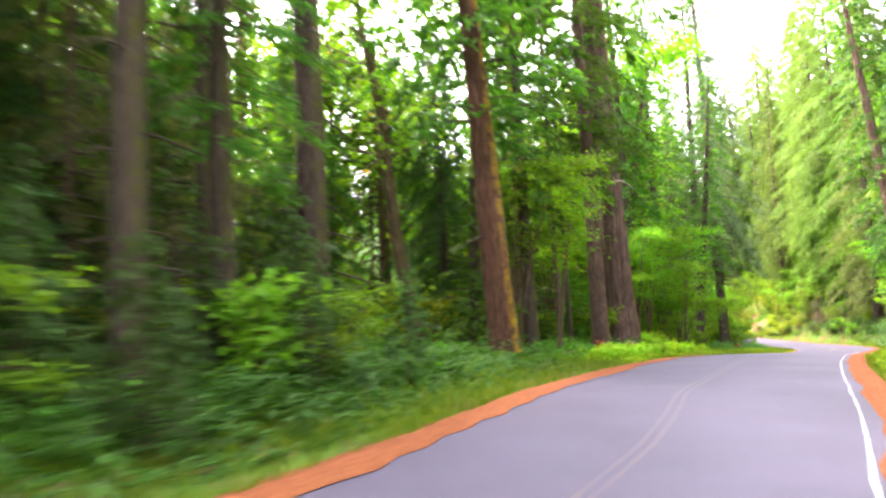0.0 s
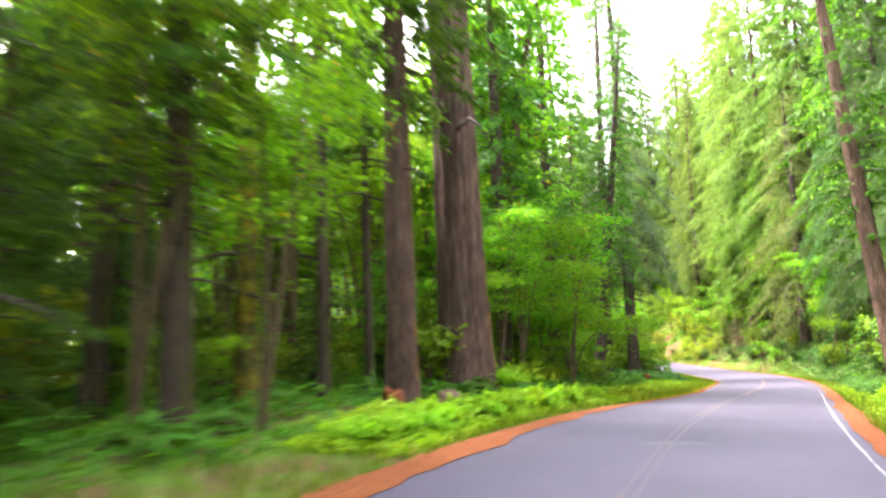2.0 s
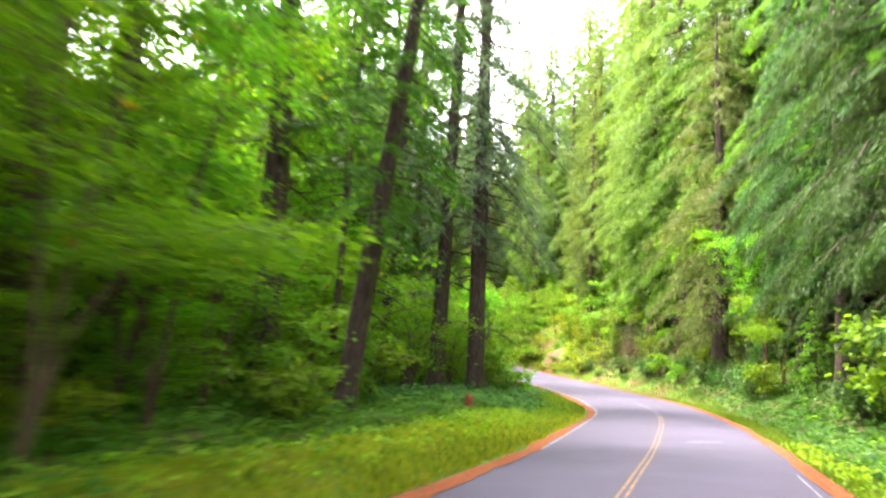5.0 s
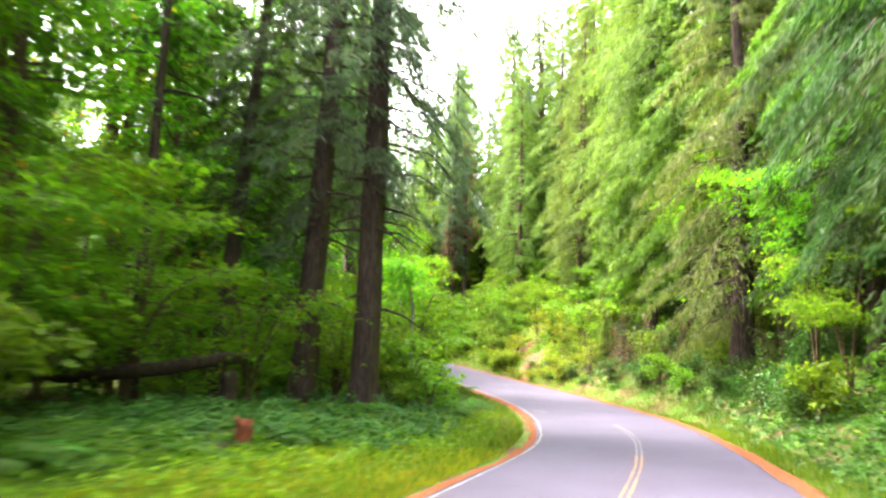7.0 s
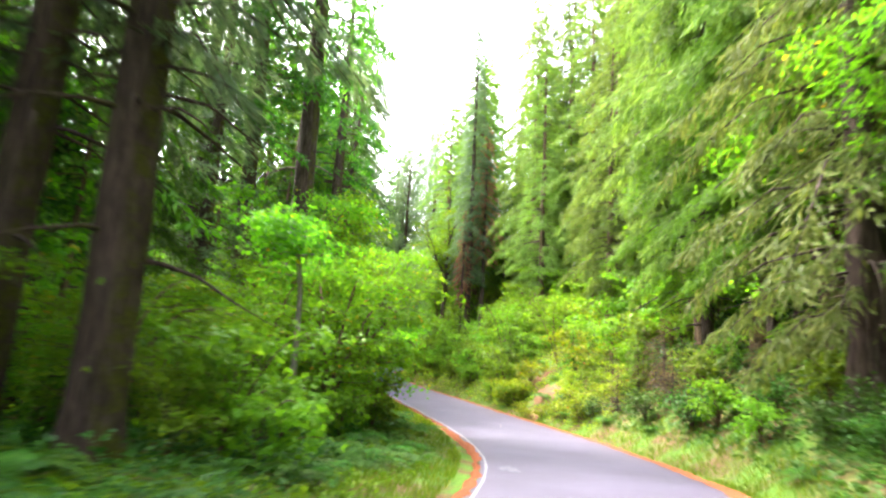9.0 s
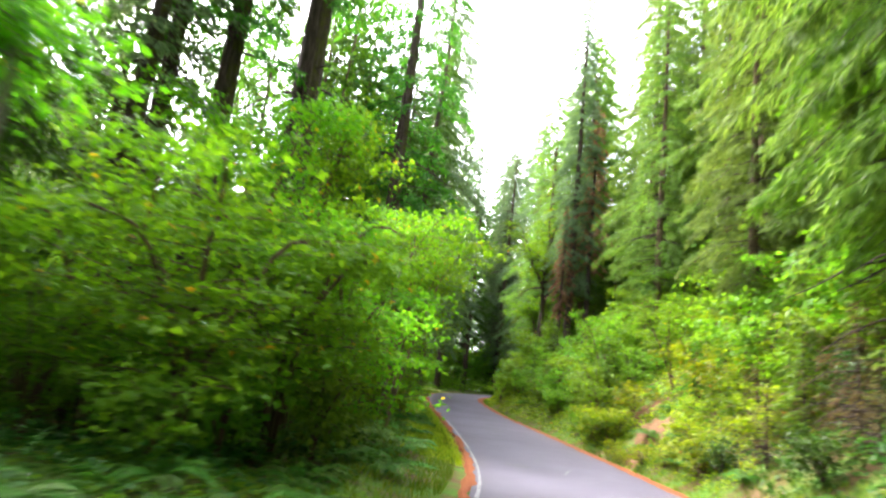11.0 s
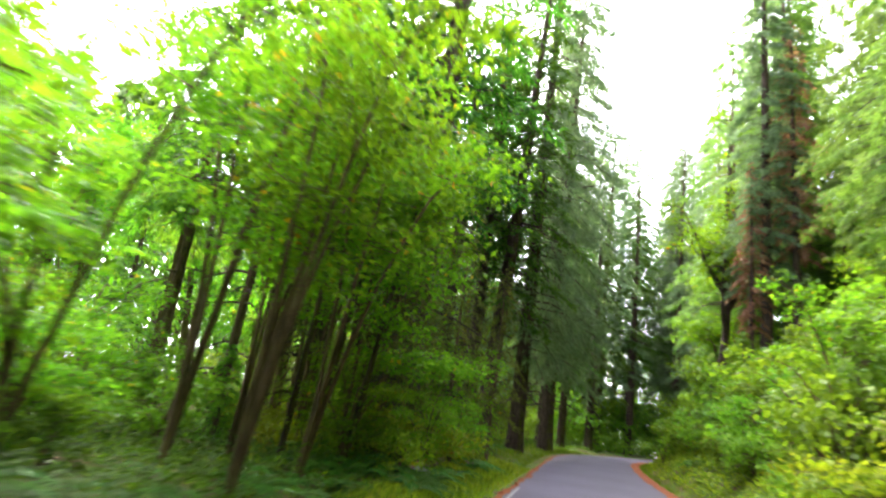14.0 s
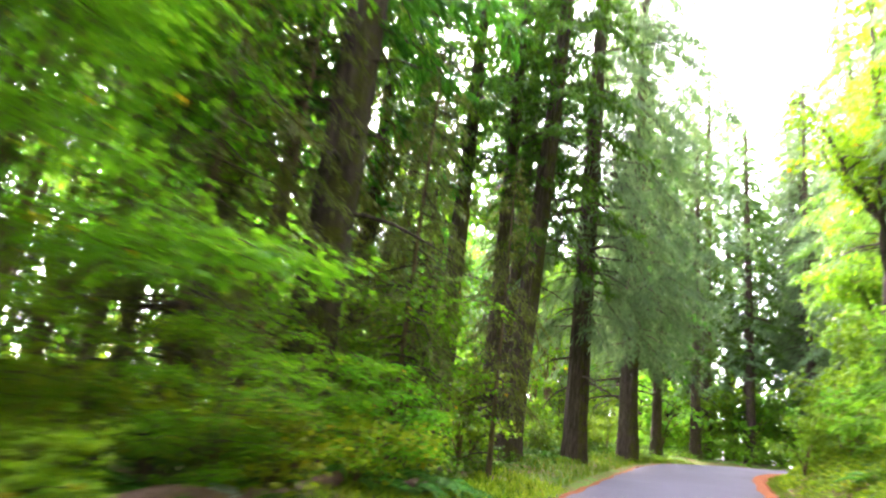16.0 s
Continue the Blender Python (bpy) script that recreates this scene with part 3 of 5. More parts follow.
def broadleaf(seed, name, height, stems, spread, radius, clumps, per, leaf, bark, mat, shape=LOBED, low=0.25, flat=0.22, arch=0.5, clump=0.6):
    """A leafy tree or bush: arching stems, side branches, layers of leaves."""
    r = np.random.RandomState(seed)
    root = new(name)
    wood, tips = [], []
    for s in range(stems):
        a = 6.28 * (s + 0.6 * r.rand()) / stems
        o = np.array([np.cos(a), np.sin(a), 0])
        h, w = height * (0.45 + 0.6 * r.rand()), spread * (0.4 + 0.7 * r.rand()) * (0.35 if stems == 1 else 1)
        u = np.linspace(0, 1, 10)
        bend = np.sin(u * 1.4) * (1 - arch * u * u * 0.6)
        path = o * (0.12 * radius * stems + w * u ** 1.6)[:, None] + np.array([0, 0, 1.0]) * (h * bend / bend.max())[:, None] + np.cumsum(r.randn(10, 3) * 0.035 * height * 0.3, 0) * u[:, None]
        path[0, 2] = -0.2
        stem = tube(path, radius * (1.02 - u) ** 0.8 + 0.008, 8 if radius > 0.1 else 5, 0.05, seed + s, 3)
        if height > 3:
            part("stem", mesh_of("stem", *stem, True), bark, root)
        else:
            wood.append(stem)
        for k in range(max(3, clumps // stems)):
            g = low + (1 - low) * r.rand() ** 0.9
            base = np.array([np.interp(g, u, path[:, c]) for c in range(3)])
            aa = r.rand() * 6.28
            L = spread * (0.25 + 0.5 * r.rand()) * (1.15 - 0.6 * g)
            q = np.linspace(0, 1, 5)
            d = np.array([np.cos(aa), np.sin(aa), 0.35 * r.rand() + 0.05])
            bp = base + d * (L * q)[:, None] + r.randn(5, 3) * 0.05 * L * q[:, None] - np.array([0, 0, 1.0]) * (0.12 * L * q * q)[:, None]
            if height > 3:
                wood.append(tube(bp[::2], (radius * 0.3 * (1.05 - q) * (1.1 - g) + 0.005)[::2], 4))
            for e in (0.45, 0.75, 1.0):
                tips.append(bp[0] * (1 - e) + bp[-1] * e)
    tagged(part("branchwork", mesh_of("branchwork", *joined(wood), True), bark, root), kind="stuff")
    tips = np.array(tips)
    n = len(tips) * per // 3
    p = tips[r.randint(len(tips), size=n)]
    rad = clump * (0.6 + 0.8 * r.rand(n))
    a, q = r.rand(n) * 6.28, np.sqrt(r.rand(n))
    p = p + np.stack([np.cos(a) * q * rad, np.sin(a) * q * rad, r.randn(n) * flat * rad - 0.25 * rad * q * q], 1)
    along = np.stack([np.cos(a), np.sin(a), -0.3 - 0.5 * r.rand(n)], 1) + 0.6 * r.randn(n, 3)
    face = np.array([0, 0, 1.0]) + 0.45 * r.randn(n, 3)
    size = leaf * (0.6 + 0.7 * r.rand(n))
    part("leaves", mesh_of("leaves", *leaves(p, along, face, size, size * 0.85, shape)), mat, root)
    return root


def limbed_maple(seed, name, height, fork, radius, limbs, reach, per, leaf, bark, mat):
    """An old maple: a trunk that forks into crooked dark limbs, leaves in layers towards their ends."""
    r = np.random.RandomState(seed)
    root = new(name)
    u = np.linspace(0, 1, 9)
    trunk = np.stack([0.25 * np.sin(u * 3), 0.2 * np.sin(u * 4 + 1) - 0.17, -0.2 + (fork + 0.2) * u], 1)
    part("trunk", mesh_of("trunk", *tube(trunk, radius * (1.25 - 0.4 * u), 14, 0.07, seed, 6), True), bark, root)
    twigs, tips = [], []
    for k in range(limbs):
        a = 6.28 * (k + 0.5 * r.rand()) / limbs
        rise = (height - fork) * (1.0 if k == 0 else r.uniform(0.15, 0.8))
        out = reach * (0.15 if k == 0 else r.uniform(0.7, 1.1))
        q = np.linspace(0, 1, 12)
        start = trunk[-1] if k < 3 else np.array([np.interp(0.72 + 0.09 * (k - 3), u, trunk[:, c]) for c in range(3)])
        kink = np.cumsum(r.randn(12, 3) * [0.17, 0.17, 0.14], 0) * np.minimum(1, 3 * q)[:, None]
        path = start + np.array([np.cos(a), np.sin(a), 0]) * (out * q ** 0.8)[:, None] + np.array([0, 0, 1.0]) * (rise * q ** (0.8 if k else 1.0))[:, None] + kink
        path[0] = start - [0, 0, 0.1]
        rr = radius * (0.62 if k else 0.75) * (1.03 - q) ** 0.7 + 0.015
        part("limb", mesh_of("limb", *tube(path, rr, 9, 0.06, seed + k, 4), True), bark, root)
        for j in range(9):
            g = 0.2 + 0.8 * r.rand()
            base = np.array([np.interp(g, q, path[:, c]) for c in range(3)])
            b = r.rand() * 6.28
            L = r.uniform(0.8, 2.3)
            d = np.array([np.cos(b), np.sin(b), r.uniform(-0.1, 0.6)])
            w = np.linspace(0, 1, 5)[:, None]
            bp = base + d * L * w + np.cumsum(r.randn(5, 3) * 0.09, 0) * w
            twigs.append(tube(bp, 0.05 * (1.1 - w[:, 0]) + 0.008, 4))
            tips += [bp[2], bp[3], bp[4]]
    tagged(part("branchwork", mesh_of("branchwork", *joined(twigs), True), bark, root), kind="stuff")
    tips = np.array(tips)
    n = len(tips) * per
    p = tips[r.randint(len(tips), size=n)]
    a, q, rad = r.rand(n) * 6.28, np.sqrt(r.rand(n)), 0.85 * (0.6 + 0.8 * r.rand(n))
    p = p + np.stack([np.cos(a) * q * rad, np.sin(a) * q * rad, 0.2 + r.randn(n) * 0.2 * rad - 0.3 * rad * q * q], 1)
    along = np.stack([np.cos(a), np.sin(a), -0.3 - 0.5 * r.rand(n)], 1) + 0.6 * r.randn(n, 3)
    size = leaf * (0.6 + 0.7 * r.rand(n))
    part("leaves", mesh_of("leaves", *leaves(p, along, np.array([0, 0, 1.0]) + 0.45 * r.randn(n, 3), size, size * 0.85, LOBED)), mat, root)
    return root


def fern(seed, name, size=0.9, fronds=12):
    """A rosette of arching fronds, each with its leaflets."""
    r = np.random.RandomState(seed)
    root = new(name)
    for k in range(fronds):
        a = 6.28 * k / fronds + 0.3 * r.randn()
        o = np.array([np.cos(a), np.sin(a), 0])
        L, h = size * (0.75 + 0.45 * r.rand()), 0.55 + 0.5 * r.rand()
        u = np.linspace(0.08, 1, 17)
        p = o * (L * u ** 1.2)[:, None] + np.array([0, 0, 1.0]) * (L * (h * u * 1.5 - h * 1.35 * u * u))[:, None]
        t = unit(np.gradient(p, axis=0))
        side = np.cross(o, [0, 0, 1.0])
        bits = [tube(p[::4], 0.006 * (1.1 - u[::4]) + 0.001, 3)]
        w = 0.2 * L * np.sin(np.pi * (0.12 + 0.85 * u)) ** 0.8 + 0.02
        for sg in (-1, 1):
            bits.append(leaves(p, side * sg + 0.35 * t - np.array([0, 0, 0.25]), np.array([[0, 0, 1.0]]) + 0.15 * r.randn(17, 3), w, np.full(17, 0.075 * L)))
        part("frond", mesh_of("frond", *joined(bits)), LEAF_FERN, root)
    return root


MADE = {}


def plant(kind, x, y, turn=0.0, size=1.0, lean=(0.0, 0.0), sink=0.0, label="", category="tree", group=""):
    """Stand a plant of that kind on the ground; the first one is built, the others are copies."""
    m = Matrix.Translation((x, y, land_at(x, y) - sink)) @ pose(0, 0, 0, lean[0], lean[1], 0) @ pose(0, 0, 0, 0, 0, turn)
    if kind not in MADE:
        ob = KINDS[kind]()
        ob.matrix_basis = m @ Matrix.Diagonal((size, size, size, 1))
        MADE[kind] = ob
    else:
        first = MADE[kind]
        k = size / first.scale.x
        ob = copy_thing(first, m @ Matrix.Diagonal((k, k, k, 1)))
    tagged(ob, label or LABELS[kind.rsplit("-", 1)[0]], category)
    if group:
        ob["group"] = group
    elif "group" in ob:
        del ob["group"]
    return ob


KINDS = {
    # tall firs, a metre thick at the foot
    "fir-0": lambda: conifer(11, "douglas_fir", 34, 0.5, 0.30, 4.4, 100, 0.55, 14, 0.42, BARK_FIR, NEEDLES, 40, 70, 10, 0.08, 0.5, slim=0.28),
    "fir-1": lambda: conifer(12, "douglas_fir", 36, 0.5, 0.24, 4.6, 100, 0.6, 14, 0.42, BARK_DARK, NEEDLES, 24, 40, 18, 0.06, 0.5, slim=0.28),
    "fir-2": lambda: conifer(13, "douglas_fir", 33, 0.5, 0.20, 4.6, 105, 0.6, 14, 0.42, BARK_DARK, NEEDLES_BLUE, 24, 40, 18, 0.06, 0.5, slim=0.28),
    "fir-4": lambda: conifer(18, "douglas_fir", 46, 0.5, 0.17, 5.2, 150, 0.8, 12, 0.38, BARK_DARK, NEEDLES_BLUE, 24, 46, 16, 0.06, 0.8, slim=0.17, top_shape=0.55),
    "fir-5": lambda: conifer(19, "douglas_fir", 44, 0.5, 0.22, 4.6, 150, 0.75, 14, 0.4, BARK_DARK, NEEDLES_BLUE, 24, 46, 22, 0.06, 0.8, slim=0.17, top_shape=0.5),
    "fir-6": lambda: conifer(81, "dense_fir", 46, 0.5, 0.13, 5.9, 190, 0.8, 13, 0.4, BARK_DARK, NEEDLES_BLUE, 24, 46, 26, 0.06, 0.9, slim=0.18, top_shape=0.5),
    "fir-7": lambda: conifer(82, "old_fir", 40, 0.5, 0.36, 4.6, 110, 0.5, 12, 0.42, BARK_DARK, NEEDLES, 28, 50, 34, 0.07, 0.5, slim=0.28),
    "hemlock-4": lambda: conifer(83, "hemlock_tree", 30, 0.34, 0.14, 5.2, 160, 0.85, 30, 0.3, BARK_DARK, NEEDLES_DEEP, 14, 26, 30, 0.05, 1.1, slim=0.17),
    "hemlock-5": lambda: conifer(84, "hemlock_tree", 28, 0.3, 0.16, 4.8, 140, 0.8, 28, 0.3, BARK_DARK, NEEDLES_LIGHT, 14, 26, 26, 0.05, 1.1, slim=0.17),
    "lank-0": lambda: conifer(85, "lanky_hemlock", 13, 0.1, 0.2, 2.3, 80, 0.75, 16, 0.24, BARK_MAPLE, NEEDLES_OLIVE, 9, 24, 26, 0.04, 0.9, slim=0.2),
    "lank-1": lambda: conifer(86, "lanky_hemlock", 10, 0.08, 0.14, 2.1, 70, 0.8, 16, 0.24, BARK_MAPLE, NEEDLES_OLIVE, 9, 24, 20, 0.04, 0.9, slim=0.2),
    "hemlock-6": lambda: conifer(87, "hemlock_tree", 26, 0.28, 0.08, 4.6, 115, 0.72, 11, 0.46, BARK_DARK, NEEDLES_DEEP, 8, 12, 14, 0.04, 0.9, slim=0.26),
    "airy-0": lambda: conifer(88, "olive_hemlock", 31, 0.24, 0.3, 4.0, 140, 0.7, 14, 0.4, BARK_MAPLE, NEEDLES_LIGHT, 10, 24, 24, 0.04, 0.9, slim=0.24, top_shape=0.5),
    "rooted-0": lambda: conifer(77, "spreading_hemlock", 25, 0.5, 0.07, 5.2, 120, 0.75, 20, 0.34, BARK_DARK, NEEDLES_OLIVE, 20, 30, 16, 0.08, 1.0, slim=0.17),
    "tall-0": lambda: conifer(78, "tall_hemlock", 44, 0.42, 0.12, 5.6, 180, 0.7, 14, 0.44, BARK_MAPLE, NEEDLES_HAZY, 14, 24, 10, 0.05, 0.9, slim=0.18, top_shape=0.4),
    "spire-0": lambda: conifer(76, "spire_fir", 38, 0.36, 0.16, 2.8, 230, 0.65, 24, 0.32, BARK_DARK, NEEDLES_BLUE, 16, 40, 40, 0.05, 0.7, slim=0.18),
    "fir-9": lambda: conifer(75, "hillside_fir", 34, 0.36, 0.12, 4.6, 150, 0.65, 15, 0.4, BARK_MAPLE, NEEDLES_HAZY, 14, 24, 24, 0.05, 0.7, slim=0.18),
    "mossfir-0": lambda: conifer(14, "mossy_fir", 30, 0.5, 0.28, 4.0, 85, 0.5, 9, 0.5, BARK_MOSSY, NEEDLES, 32, 60, 6, 0.06),
    # hemlocks, green to the ground
    "hemlock-0": lambda: conifer(21, "hemlock_tree", 21, 0.26, 0.05, 4.0, 120, 0.62, 24, 0.32, BARK_DARK, NEEDLES, 12, 24, 4, 0.04, 0.7, slim=0.17),
    "hemlock-1": lambda: conifer(22, "hemlock_tree", 20, 0.22, 0.06, 3.8, 115, 0.7, 24, 0.32, BARK_DARK, NEEDLES_LIGHT, 12, 24, 4, 0.04, 0.9, slim=0.17),
    "hemlock-2": lambda: conifer(23, "hemlock_tree", 24, 0.32, 0.04, 4.4, 125, 0.66, 21, 0.34, BARK_DARK, NEEDLES_BLUE, 12, 24, 4, 0.04, 0.7, slim=0.17),
    "cedar-0": lambda: conifer(24, "cedar_tree", 23, 0.36, 0.04, 4.8, 130, 0.75, 21, 0.36, BARK_FIR, NEEDLES_LIGHT, 12, 24, 6, 0.05, 1.3, slim=0.17),
    # the same farther off, with larger sprays
    "hemlock-7": lambda: conifer(71, "hemlock_tree", 26, 0.28, 0.05, 4.8, 110, 0.62, 9.5, 0.5, BARK_DARK, NEEDLES, 8, 12, 3, 0.04, 0.7, slim=0.3),
    "hemlock-8": lambda: conifer(72, "hemlock_tree", 23, 0.26, 0.05, 4.6, 105, 0.68, 10, 0.48, BARK_DARK, NEEDLES_LIGHT, 8, 12, 3, 0.04, 0.9, slim=0.3),
    "hemlock-9": lambda: conifer(73, "hemlock_tree", 29, 0.32, 0.06, 5.0, 115, 0.66, 9.5, 0.5, BARK_DARK, NEEDLES_LIGHT, 8, 12, 3, 0.04, 0.8, slim=0.3),
    "fir-8": lambda: conifer(74, "douglas_fir", 36, 0.45, 0.14, 5.0, 110, 0.6, 9, 0.52, BARK_DARK, NEEDLES_BLUE, 14, 20, 16, 0.05, 0.6, slim=0.3),
    "young-0": lambda: conifer(25, "young_hemlock", 6.5, 0.07, 0.05, 1.8, 60, 0.5, 15, 0.27, BARK_DARK, NEEDLES, 8, 14, 0, 0.03, 0.5),
    # darker needles stand in for tree shade on the left verge
    "young-2": lambda: conifer(89, "young_hemlock", 6.0, 0.07, 0.08, 1.7, 56, 0.5, 15, 0.27, BARK_DARK, NEEDLES_DEEP, 8, 14, 8, 0.03, 0.6),
    "young-1": lambda: conifer(26, "young_hemlock", 5.0, 0.06, 0.04, 1.6, 50, 0.6, 15, 0.27, BARK_DARK, NEEDLES_LIGHT, 8, 14, 0, 0.03, 0.6),
    "dying-0": lambda: conifer(27, "dying_fir", 30, 0.34, 0.3, 2.6, 110, 0.75, 18, 0.3, BARK_DARK, NEEDLES_BROWN, 14, 30, 26, 0.05, 1.0),
    # bare poles of the forest's inside
    "pole-0": lambda: conifer(28, "slender_fir", 24, 0.16, 0.38, 2.8, 50, 0.55, 9, 0.46, BARK_DARK, NEEDLES, 10, 26, 26, 0.04),
    "pole-1": lambda: conifer(29, "slender_fir", 21, 0.14, 0.32, 2.8, 50, 0.6, 9, 0.46, BARK_MAPLE, NEEDLES, 10, 26, 30, 0.04),
    # leafy trees and bushes
    "maple-0": lambda: broadleaf(31, "vine_maple", 5.2, 6, 3.2, 0.06, 66, 60, 0.155, BARK_MAPLE, LEAF_MAPLE, LOBED, 0.12, 0.13, 0.5, 0.75),
    "maple-1": lambda: broadleaf(32, "vine_maple", 6.5, 5, 3.2, 0.07, 70, 66, 0.155, BARK_MAPLE, LEAF_MAPLE, LOBED, 0.15, 0.13, 0.4, 0.8),
    "maple-2": lambda: broadleaf(33, "vine_maple", 4.2, 7, 2.8, 0.045, 62, 52, 0.15, BARK_MAPLE, LEAF_MAPLE, LOBED, 0.1, 0.13, 0.5, 0.65),
    "bigleaf-0": lambda: broadleaf(34, "bigleaf_maple", 15, 2, 4.2, 0.24, 78, 96, 0.23, BARK_MAPLE, LEAF_MAPLE, LOBED, 0.25, 0.18, 0.15, 1.05),
    "bigleaf-1": lambda: broadleaf(35, "bigleaf_maple", 12, 3, 4.6, 0.2, 78, 96, 0.22, BARK_MAPLE, LEAF_MAPLE, LOBED, 0.2, 0.18, 0.2, 1.05),
    "limbed-0": lambda: limbed_maple(37, "old_bigleaf_maple", 20, 8.0, 0.24, 7, 3.6, 38, 0.2, BARK_DARK, LEAF_MAPLE),
    "darkstem-0": lambda: broadleaf(92, "dark_stemmed_maple", 8.5, 1, 2.4, 0.085, 34, 60, 0.16, BARK_DARK, LEAF_MAPLE, LOBED, 0.5, 0.14, 0.1, 0.8),
    "alder-0": lambda: broadleaf(36, "alder_tree", 11, 1, 3.0, 0.12, 36, 45, 0.2, BARK_PALE, LEAF_MAPLE, BLADE, 0.5, 0.3, 0.1, 0.8),
    "shrub-0": lambda: broadleaf(41, "shrub", 1.9, 8, 1.3, 0.018, 40, 18, 0.18, BARK_MAPLE, LEAF_SHRUB, BLADE, 0.2, 0.35, 0.5, 0.36),
    "shrub-1": lambda: broadleaf(42, "shrub", 1.3, 8, 1.2, 0.015, 40, 14, 0.19, BARK_MAPLE, LEAF_SHRUB, LOBED, 0.15, 0.35, 0.5, 0.34),
    "shrub-2": lambda: broadleaf(43, "shrub", 2.6, 7, 1.6, 0.022, 42, 20, 0.19, BARK_MAPLE, LEAF_SHRUB, BLADE, 0.2, 0.35, 0.5, 0.42),
    # wears the same shade-darkened leaf colour as the undergrowth
    "dusky-0": lambda: broadleaf(49, "salal_shrub", 1.5, 8, 1.2, 0.016, 44, 22, 0.13, BARK_DARK, LEAF_SHADED, BLADE, 0.1, 0.3, 0.5, 0.36),
    "gold-0": lambda: broadleaf(44, "yellowing_shrub", 1.6, 7, 1.3, 0.016, 40, 14, 0.19, BARK_MAPLE, LEAF_YELLOW, LOBED, 0.15, 0.3, 0.5, 0.36),
    "herb-0": lambda: broadleaf(45, "broad_leaved_herb", 0.55, 7, 0.5, 0.008, 21, 16, 0.17, LEAF_HERB, LEAF_HERB, LOBED, 0.4, 0.25, 0.3, 0.22),
    "tallvine-0": lambda: broadleaf(46, "tall_vine_maple", 9.5, 4, 2.8, 0.055, 70, 62, 0.155, BARK_MAPLE, LEAF_MAPLE, LOBED, 0.34, 0.14, 0.15, 0.8),
    "tallvine-1": lambda: broadleaf(47, "tall_vine_maple", 8.0, 3, 2.6, 0.05, 62, 62, 0.155, BARK_MAPLE, LEAF_MAPLE, LOBED, 0.36, 0.14, 0.2, 0.8),
    "brownbrush-0": lambda: conifer(48, "dead_brush", 5.0, 0.08, 0.06, 2.4, 46, 0.5, 7, 0.2, BARK_DARK, TWIGS_BROWN, 8, 12, 26, 0.05, 0.8, slim=0.25),
    "leaner-0": lambda: conifer(16, "leaning_fir", 36, 0.5, 0.24, 3.4, 90, 0.5, 10, 0.45, BARK_RED, NEEDLES, 24, 50, 10, 0.06),
    "mosspole-0": lambda: conifer(17, "mossy_slender_fir", 24, 0.16, 0.4, 2.4, 40, 0.55, 9, 0.42, BARK_GREEN, NEEDLES, 12, 40, 16, 0.05),
    "bent-0": lambda: broadleaf(38, "mossy_maple", 15, 1, 7.0, 0.3, 40, 60, 0.22, BARK_MAPLE, LEAF_MAPLE, LOBED, 0.35, 0.3, 0.1, 1.0),
    "sapling-0": lambda: broadleaf(39, "leaning_sapling", 6, 3, 1.6, 0.05, 30, 30, 0.16, BARK_MAPLE, LEAF_MAPLE, LOBED, 0.45, 0.35, 0.1, 0.45),
    "fern-0": lambda: fern(51, "sword_fern", 0.95, 13),
    "fern-1": lambda: fern(52, "sword_fern", 0.75, 11),
}
LABELS = {
    "fir": "tall fir with furrowed grey-brown bark and high drooping boughs",
    "airy": "tall thin hemlock with airy light green boughs",
    "lank": "lanky young hemlock with thin stem and olive drooping twigs",
    "mossfir": "tall fir with reddish bark and yellow moss down one side",
    "hemlock": "dark green hemlock with drooping boughs down to the ground",
    "cedar": "light green cedar with hanging sprays above the road bank",
    "young": "young hemlock with soft green boughs among the undergrowth",
    "spire": "narrow tall fir with a dense spire of olive-brown drooping boughs",
    "rooted": "broad dark hemlock with a thick root foot and drooping brown twigs",
    "tall": "very tall hemlock with drooping green boughs paled in colour for haze",
    "dying": "dying fir with rust-brown needles and bare limbs",
    "pole": "slender dark fir trunk with dead twiggy side branches",
    "maple": "bright green vine maple with arching stems and layered leaves",
    "bigleaf": "bigleaf maple with mossy crooked limbs and bright leaves",
    "limbed": "old maple with crooked dark limbs and bright leaves on the bank",
    "darkstem": "leaning maple with one dark slender trunk among the bushes",
    "alder": "pale-barked leaning alder with sparse green leaves",
    "shrub": "dense green leafy shrub on the forest floor",
    "dusky": "glossy-leaved shrub coloured dark for shade at the foot of the bank",
    "gold": "yellow-green sunlit shrub on the bank",
    "tallvine": "tall slender vine maple with thin dark stems and bright leaves",
    "brownbrush": "tangle of dead brown twigs under the hillside trees",
    "leaner": "reddish-barked fir leaning over towards the road",
    "mosspole": "slender fir with a trunk sleeved in yellow-green moss",
    "bent": "dark mossy maple with one bent trunk",
    "sapling": "slim leaning sapling with bright leaves on the bank",
    "herb": "low bright green broad-leaved herb on the road verge",
    "fern": "dark green sword fern with arching fronds",
}

# ---- the trees that stand out ----
plant("mossfir-0", 1.8, 19.7, 30, 0.84, (0, -2.5))
plant("fir-0", 6.8, 28.8, 10, 0.72, label="straight fir with smooth grey-brown bark beside the road verge")
plant("fir-0", 9.2, 34.2, 200, 1.58, (0, -1.0), label="massive old fir with deeply furrowed purple-brown bark")
plant("pole-0", 5.0, 28.4, 0, 0.9)
plant("fir-1", 16.65, 49.9, 140, 0.82)
plant("fir-7", 13.3, 46.3, 40, 0.75)
plant("fir-1", 11.8, 40.6, 250, 0.7, label="reddish-brown fir trunk among vine maple leaves")
plant("fir-1", 18.8, 49.0, 250, 0.62, (0, 7.5), label="dark fir leaning over towards the road bend")
plant("fir-4", 27.4, 64.6, 20, 0.92)
